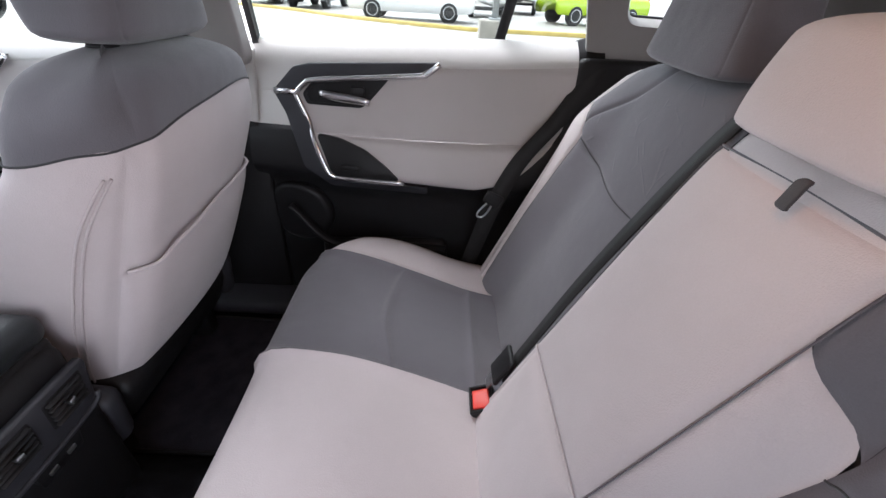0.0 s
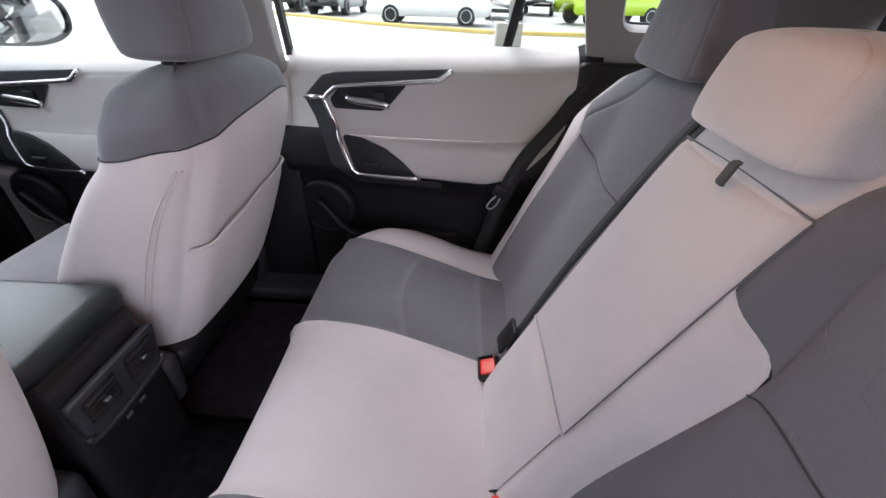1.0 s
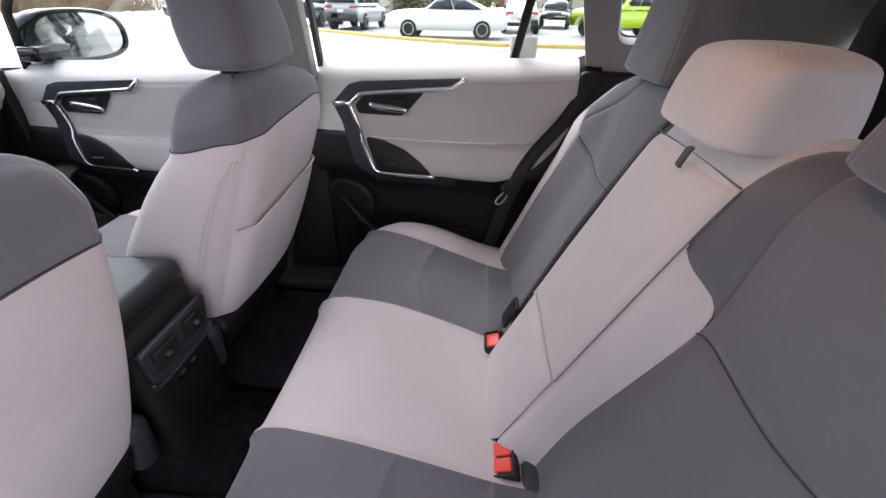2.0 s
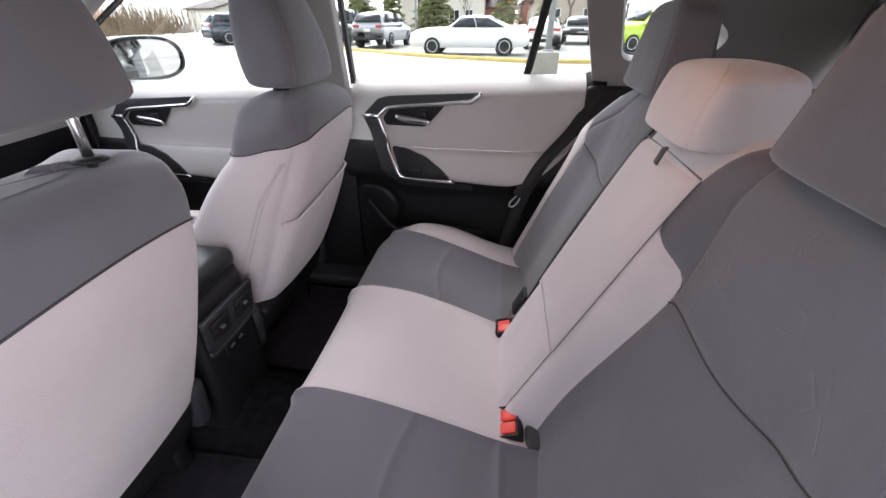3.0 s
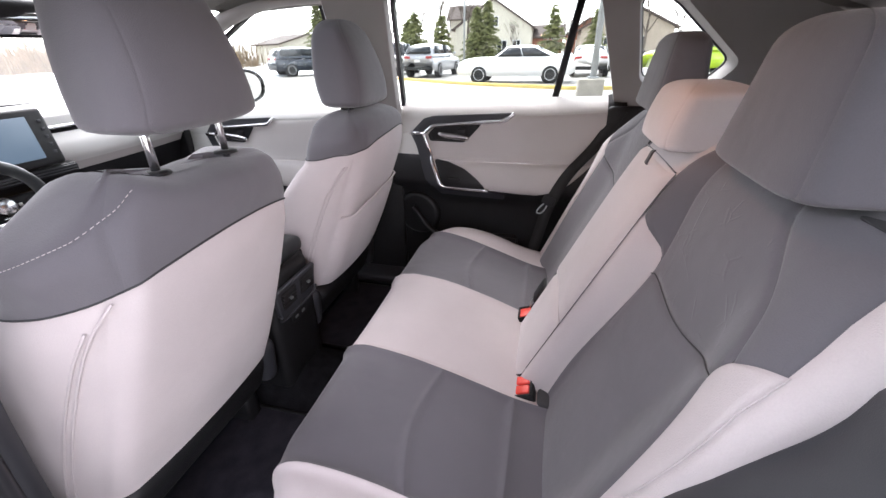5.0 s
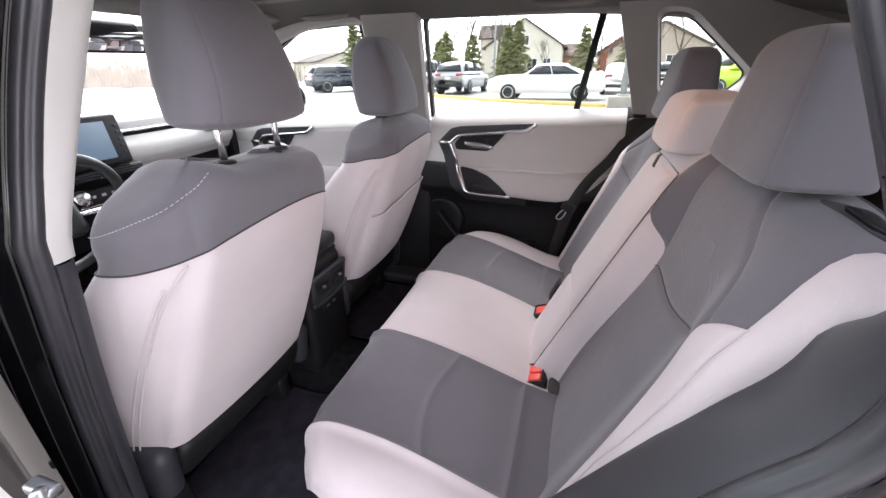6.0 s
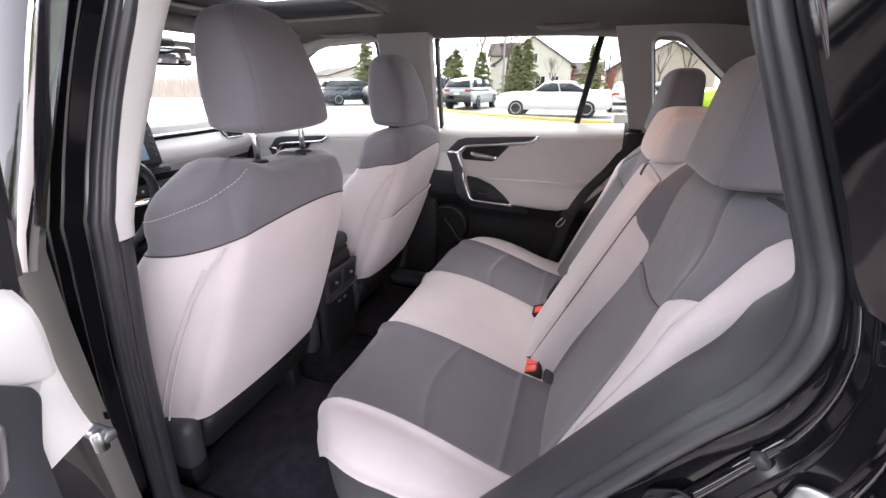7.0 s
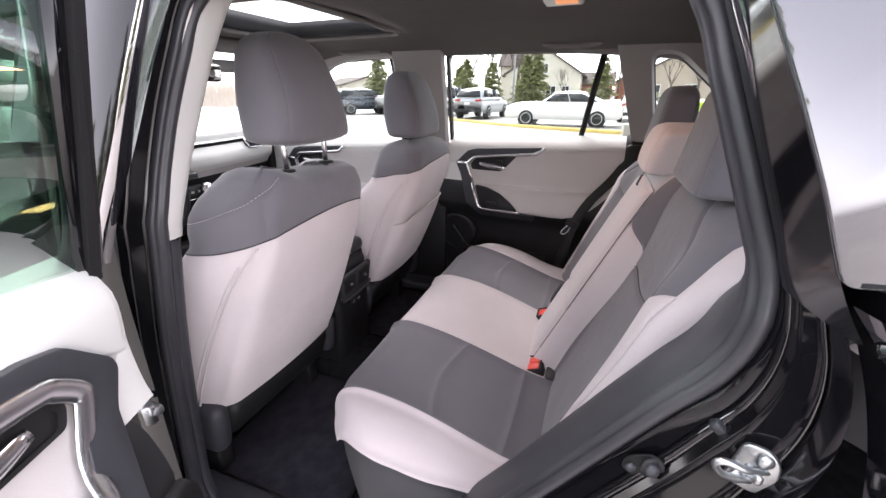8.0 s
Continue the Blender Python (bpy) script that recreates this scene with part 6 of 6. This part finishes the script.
vehicle("white_sedan", (-1.08, 18.95), 0, WHITEP, "white four-door sedan parked behind the yellow kerb", 5.05, 1.90, 1.48)
vehicle("silver_crossover", (-6.2, 23.8), -96, SILVERP, "silver crossover parked with its tail to the lot", 4.7, 1.88, 1.68, "suv")
vehicle("black_pickup", (-9.2, 25.6), -92, BLACKCAR, "black pickup truck parked beside the silver crossover", 5.4, 2.0, 1.85, "pickup", "pickup truck")
vehicle("dark_crossover", (-15.2, 25.2), -128, DARKBLUE, "dark blue crossover parked on bright snowy ground", 4.6, 1.86, 1.68, "suv")
vehicle("white_pickup", (-13.4, 27.0), -80, WHITEP, "white pickup truck parked beside the dark crossover", 5.4, 2.0, 1.85, "pickup", "pickup truck")
vehicle("white_hatchback", (2.4, 24.0), -92, WHITEP, "white car parked behind the sedan", 4.5, 1.8, 1.46)
vehicle("lime_pickup", (7.3, 22.0), 20, LIMEP, "lime green pickup truck parked in the lot", 5.2, 1.95, 1.80, "pickup", "pickup truck")
vehicle("dark_hatchback", (5.0, 29.0), 80, BLACKCAR, "dark car parked in the far row", 4.5, 1.8, 1.5, "suv")
vehicle("grey_sedan", (9.5, 30.0), 80, SILVERP, "grey sedan parked in the far row", 4.7, 1.85, 1.46)

post = thing("lamp_post", (1.55, 11.4, 0), "grey steel lamp post on a square concrete base", "lamp post")
part("base", rounded_box((0.66, 0.66, 0.62), (1.52, 11.4, 0.28), 0.03), CONC, post, "tan concrete base")
part("pole", tube([(1.58, 11.45, 0.55), (1.58, 11.45, 9.0)], lambda t: 0.085 - 0.025 * t, 12), POLEM, post, "grey steel pole")
part("foot", rounded_box((0.30, 0.30, 0.05), (1.58, 11.45, 0.61), 0.01), POLEM, post, "steel foot plate")
post2 = thing("street_lamp", (-5.6, 30, 0), "thin grey street lamp pole", "street lamp")
part("pole", tube([(-5.6, 30, 0), (-5.55, 30, 8.5)], lambda t: 0.075 - 0.03 * t, 8), POLEM, post2, "grey steel pole")
part("head", rounded_box((0.5, 0.2, 0.1), (-5.4, 30, 8.5), 0.03), POLEM, post2, "lamp head")


def conifer(at, height, seed, wide=0.37, label="dark green spruce tree with drooping branches"):
    rnd = random.Random(seed)
    x, y = at
    ob = thing("spruce_tree", (x, y, 0), label, "tree", "spruce trees")
    part("trunk", tube([(x, y, -0.1), (x, y, height * 0.5), (x, y, height * 0.98)], lambda t: 0.16 * (1 - 0.9 * t), 7), BARK, ob, "grey bark trunk")
    bm = bmesh.new()
    z = 0.35
    while z < height * 0.985:
        f = 1 - z / height
        reach = (wide * height) * f ** 0.9 + 0.06
        turn = rnd.uniform(0, 6.283)
        count = int(7 + 11 * f)
        for n in range(count):
            q = turn + 6.283 * (n + rnd.uniform(-0.35, 0.35)) / count
            r = reach * rnd.uniform(0.55, 1.15)
            d = Vector((math.cos(q), math.sin(q), 0))
            s = Vector((-d.y, d.x, 0))
            steps = 5 + int(r * 4.0)
            lift = rnd.uniform(-0.26, 0.26)
            for m in range(steps):
                t = (m + rnd.random()) / steps
                p = Vector((x, y, z + lift)) + d * r * t + Vector((0, 0, 0.16 * r * math.sin(t * 3.1) - 0.16 * r * t + 0.16 * r * t * t))
                for side in (-1, 1):
                    l = rnd.uniform(0.20, 0.42) * (1.15 - 0.5 * t)
                    e = p + s * side * l + d * l * rnd.uniform(0.2, 0.9) + Vector((0, 0, rnd.uniform(-0.16, 0.02)))
                    w = (d * 0.08 + Vector((0, 0, rnd.uniform(0.05, 0.13))))
                    vs = [bm.verts.new(c) for c in (p - w * 0.6, e, p + w)]
                    bm.faces.new(vs)
        z += 0.20 + 0.20 * f
    part("crown", bm, NEEDLE, ob, "dark green needles", smooth=False)
    return ob


for n, (x, y, h) in enumerate(((-12.9, 42, 4.6), (-14.0, 43, 4.0), (-10.2, 42, 4.3), (-6.7, 42, 4.9), (-5.7, 42, 5.3), (0.4, 42, 4.6), (4.2, 43, 4.2), (-26.0, 47, 7.2))):
    conifer((x, y), h, 10 + n, (0.50, 0.46, 0.44, 0.38, 0.36, 0.40, 0.38, 0.36)[n])


for n in range(5):
    conifer((-16 + 3.4 * n + (n % 3), -17 - 2.5 * (n % 2)), 7.5 + 1.3 * (n % 3), 70 + n)


def bare_tree(at, height, seed):
    rnd = random.Random(seed)
    x, y = at
    ob = thing("bare_tree", (x, y, 0), "leafless grey tree with fine upright twigs", "tree", "bare trees")
    limbs = []

    def grow(p, d, l, r, depth):
        q = p + d * l
        limbs.append(tube([p, (p + q) / 2 + Vector((rnd.uniform(-1, 1), rnd.uniform(-1, 1), 0)) * l * 0.05, q], lambda t: r * (1 - 0.45 * t), 4, cap=False))
        if depth == 0:
            return
        for k in range(rnd.choice((2, 3, 3))):
            e = (d + Vector((rnd.uniform(-1, 1), rnd.uniform(-1, 1), rnd.uniform(-0.1, 0.6))) * 0.55).normalized()
            grow(p + (q - p) * rnd.uniform(0.55, 1.0), e, l * rnd.uniform(0.55, 0.8), r * 0.55, depth - 1)
    trunk = tube([(x, y, -0.1), (x, y, height * 0.3)], lambda t: height * 0.016 * (1.2 - 0.3 * t), 7)
    part("trunk", trunk, BARK, ob, "grey trunk")
    for k in range(4):
        grow(Vector((x, y, height * 0.28)), Vector((rnd.uniform(-0.5, 0.5), rnd.uniform(-0.5, 0.5), 1)).normalized(), height * 0.26, height * 0.009, 4)
    part("limbs", join(*limbs), BARK, ob, "fine bare limbs")
    return ob


for n, (x, y, h) in enumerate(((-15.5, 52, 8), (-12.0, 53, 9), (-9.5, 52, 8.5), (-17.5, 54, 8.0), (-3.4, 46, 4.6), (-20.5, 56, 11.5), (-15.0, 58, 12.5), (-11.5, 60, 12), (-24.0, 57, 11), (2.4, 60, 9), (4.5, 58, 8), (7.5, 52, 8), (10.5, 54, 9), (13, 50, 8))):
    bare_tree((x, y), h, 40 + n)


def house(name, at, size, ridge, wall, label, turn=0.0, windows=()):
    """A gabled house; its gable looks to the lot (minus y) before it is turned."""
    ob = thing(name, (*at, 0), label, "house", "houses")
    w, d, h = size
    place = pose(*at, 0, 0, 0, turn)
    fin = lambda bm: (bm.transform(place), bm)[1]
    bm = bmesh.new()
    o = [(-w / 2, 0), (w / 2, 0), (w / 2, h), (0, ridge), (-w / 2, h)]
    fr, bk = [bm.verts.new((a, 0, b)) for a, b in o], [bm.verts.new((a, d, b)) for a, b in o]
    bm.faces.new(fr[::-1])
    bm.faces.new(bk)
    for i in range(5):
        bm.faces.new((fr[i], fr[(i + 1) % 5], bk[(i + 1) % 5], bk[i]))
    part("wall", fin(bm), wall, ob, smooth=False)
    for k in (-1, 1):
        n = Vector((k * (ridge - h), 0, w / 2)).normalized()
        c = [Vector((0, -0.35, ridge)), Vector((k * (w / 2 + 0.4), -0.35, h - 0.4 * (ridge - h) / (w / 2))), Vector((k * (w / 2 + 0.4), d + 0.35, h - 0.4 * (ridge - h) / (w / 2))), Vector((0, d + 0.35, ridge))]
        bm = bmesh.new()
        lo, hi = [bm.verts.new(p + n * 0.03) for p in c], [bm.verts.new(p + n * 0.22) for p in c]
        bm.faces.new(lo[::-1])
        bm.faces.new(hi)
        for i in range(4):
            bm.faces.new((lo[i], lo[(i + 1) % 4], hi[(i + 1) % 4], hi[i]))
        bmesh.ops.recalc_face_normals(bm, faces=bm.faces[:])
        part("roof", fin(bm), SHINGLE, ob, "brown shingle roof", smooth=False)
    for a, b, ww, hh in windows:
        fr = part("window", fin(join(*(rounded_box(s, p, 0.01, 1) for s, p in (((ww + 0.2, 0.08, 0.1), (a, -0.05, b + hh / 2)), ((ww + 0.2, 0.08, 0.1), (a, -0.05, b - hh / 2)), ((0.1, 0.08, hh), (a - ww / 2, -0.05, b)), ((0.1, 0.08, hh), (a + ww / 2, -0.05, b)), ((0.06, 0.06, hh), (a, -0.05, b)))))), TRIMW, ob, "white window frame", smooth=False)
        part("pane", fin(rounded_box((ww, 0.02, hh), (a, -0.015, b), 0)), CARGLASS, fr, "dark window pane", smooth=False)
    return ob


house("cream_house", (-6.9, 55), (9.4, 10, 3.6), 6.6, SIDING, "cream sided gabled house with white windows", 0, ((1.2, 1.6, 1.2, 1.3), (3.0, 1.6, 0.9, 1.3), (-2.6, 1.6, 1.2, 1.3), (0.2, 4.3, 0.9, 1.1)))
house("cream_house_wing", (-13.9, 64), (4.0, 4, 5.2), 6.7, SIDING, "cream house wing with brown roof", -90, ((1.0, 2.0, 1.0, 1.2),))
house("brick_house", (1.6, 62), (5.0, 7, 2.6), 3.9, BRICK, "red brick house with brown roof", 90, ((1.5, 1.6, 1.2, 1.2), (-2.0, 1.6, 1.2, 1.2)))
house("tan_house", (8.6, 55), (10, 9, 3.2), 5.6, TAN, "tan sided gabled house", 0, ((-2.4, 1.7, 1.2, 1.3), (1.4, 1.7, 1.2, 1.3)))
house("brick_gable_house", (5.4, 68), (6.0, 9, 3.0), 5.0, BRICK, "small red brick gabled house", 0, ((-1.2, 1.6, 1.0, 1.2), (1.4, 1.6, 1.0, 1.2)))
house("white_house", (-34, 58), (9, 8, 2.4), 3.6, SIDING, "pale sided low house beyond the lot", 60, ((-2.4, 1.5, 1.2, 1.1), (1.4, 1.5, 1.2, 1.1)))

bm = bmesh.new()
rnd = random.Random(5)
for n in range(9000):
    q = rnd.uniform(0.0, 1.0)
    x, y = -34 - 50 * q + rnd.uniform(-3, 3), 30 - 34 * q + rnd.uniform(-8, 8) + 10
    h = rnd.uniform(0.8, 3.8)
    s = rnd.uniform(-0.5, 0.5)
    w = rnd.uniform(0.02, 0.07)
    bm.faces.new([bm.verts.new(c) for c in ((x - w, y, -0.05), (x + w, y + w, -0.05), (x + s, y + s * 0.6, h))])
solo("dry_brush", bm, BRUSH, "tangle of dry brown brush beyond the lot", "brush", kind="stuff", smooth=False)


bank = grid(lambda u, v: (lambda x, y: (x, y, 0.75 * math.sin(math.pi * v) * (0.5 + 0.5 * noise.noise(Vector((x * 0.25, y * 0.4, 0)))) * math.sin(math.pi * u) ** 0.5 + 0.01))(-60 + 44 * u, 20 + 12 * v - 18 * (1 - u)), 60, 10)
solo("snow_bank", bank, SNOW, "low ploughed bank of old white snow", "snow", kind="stuff")
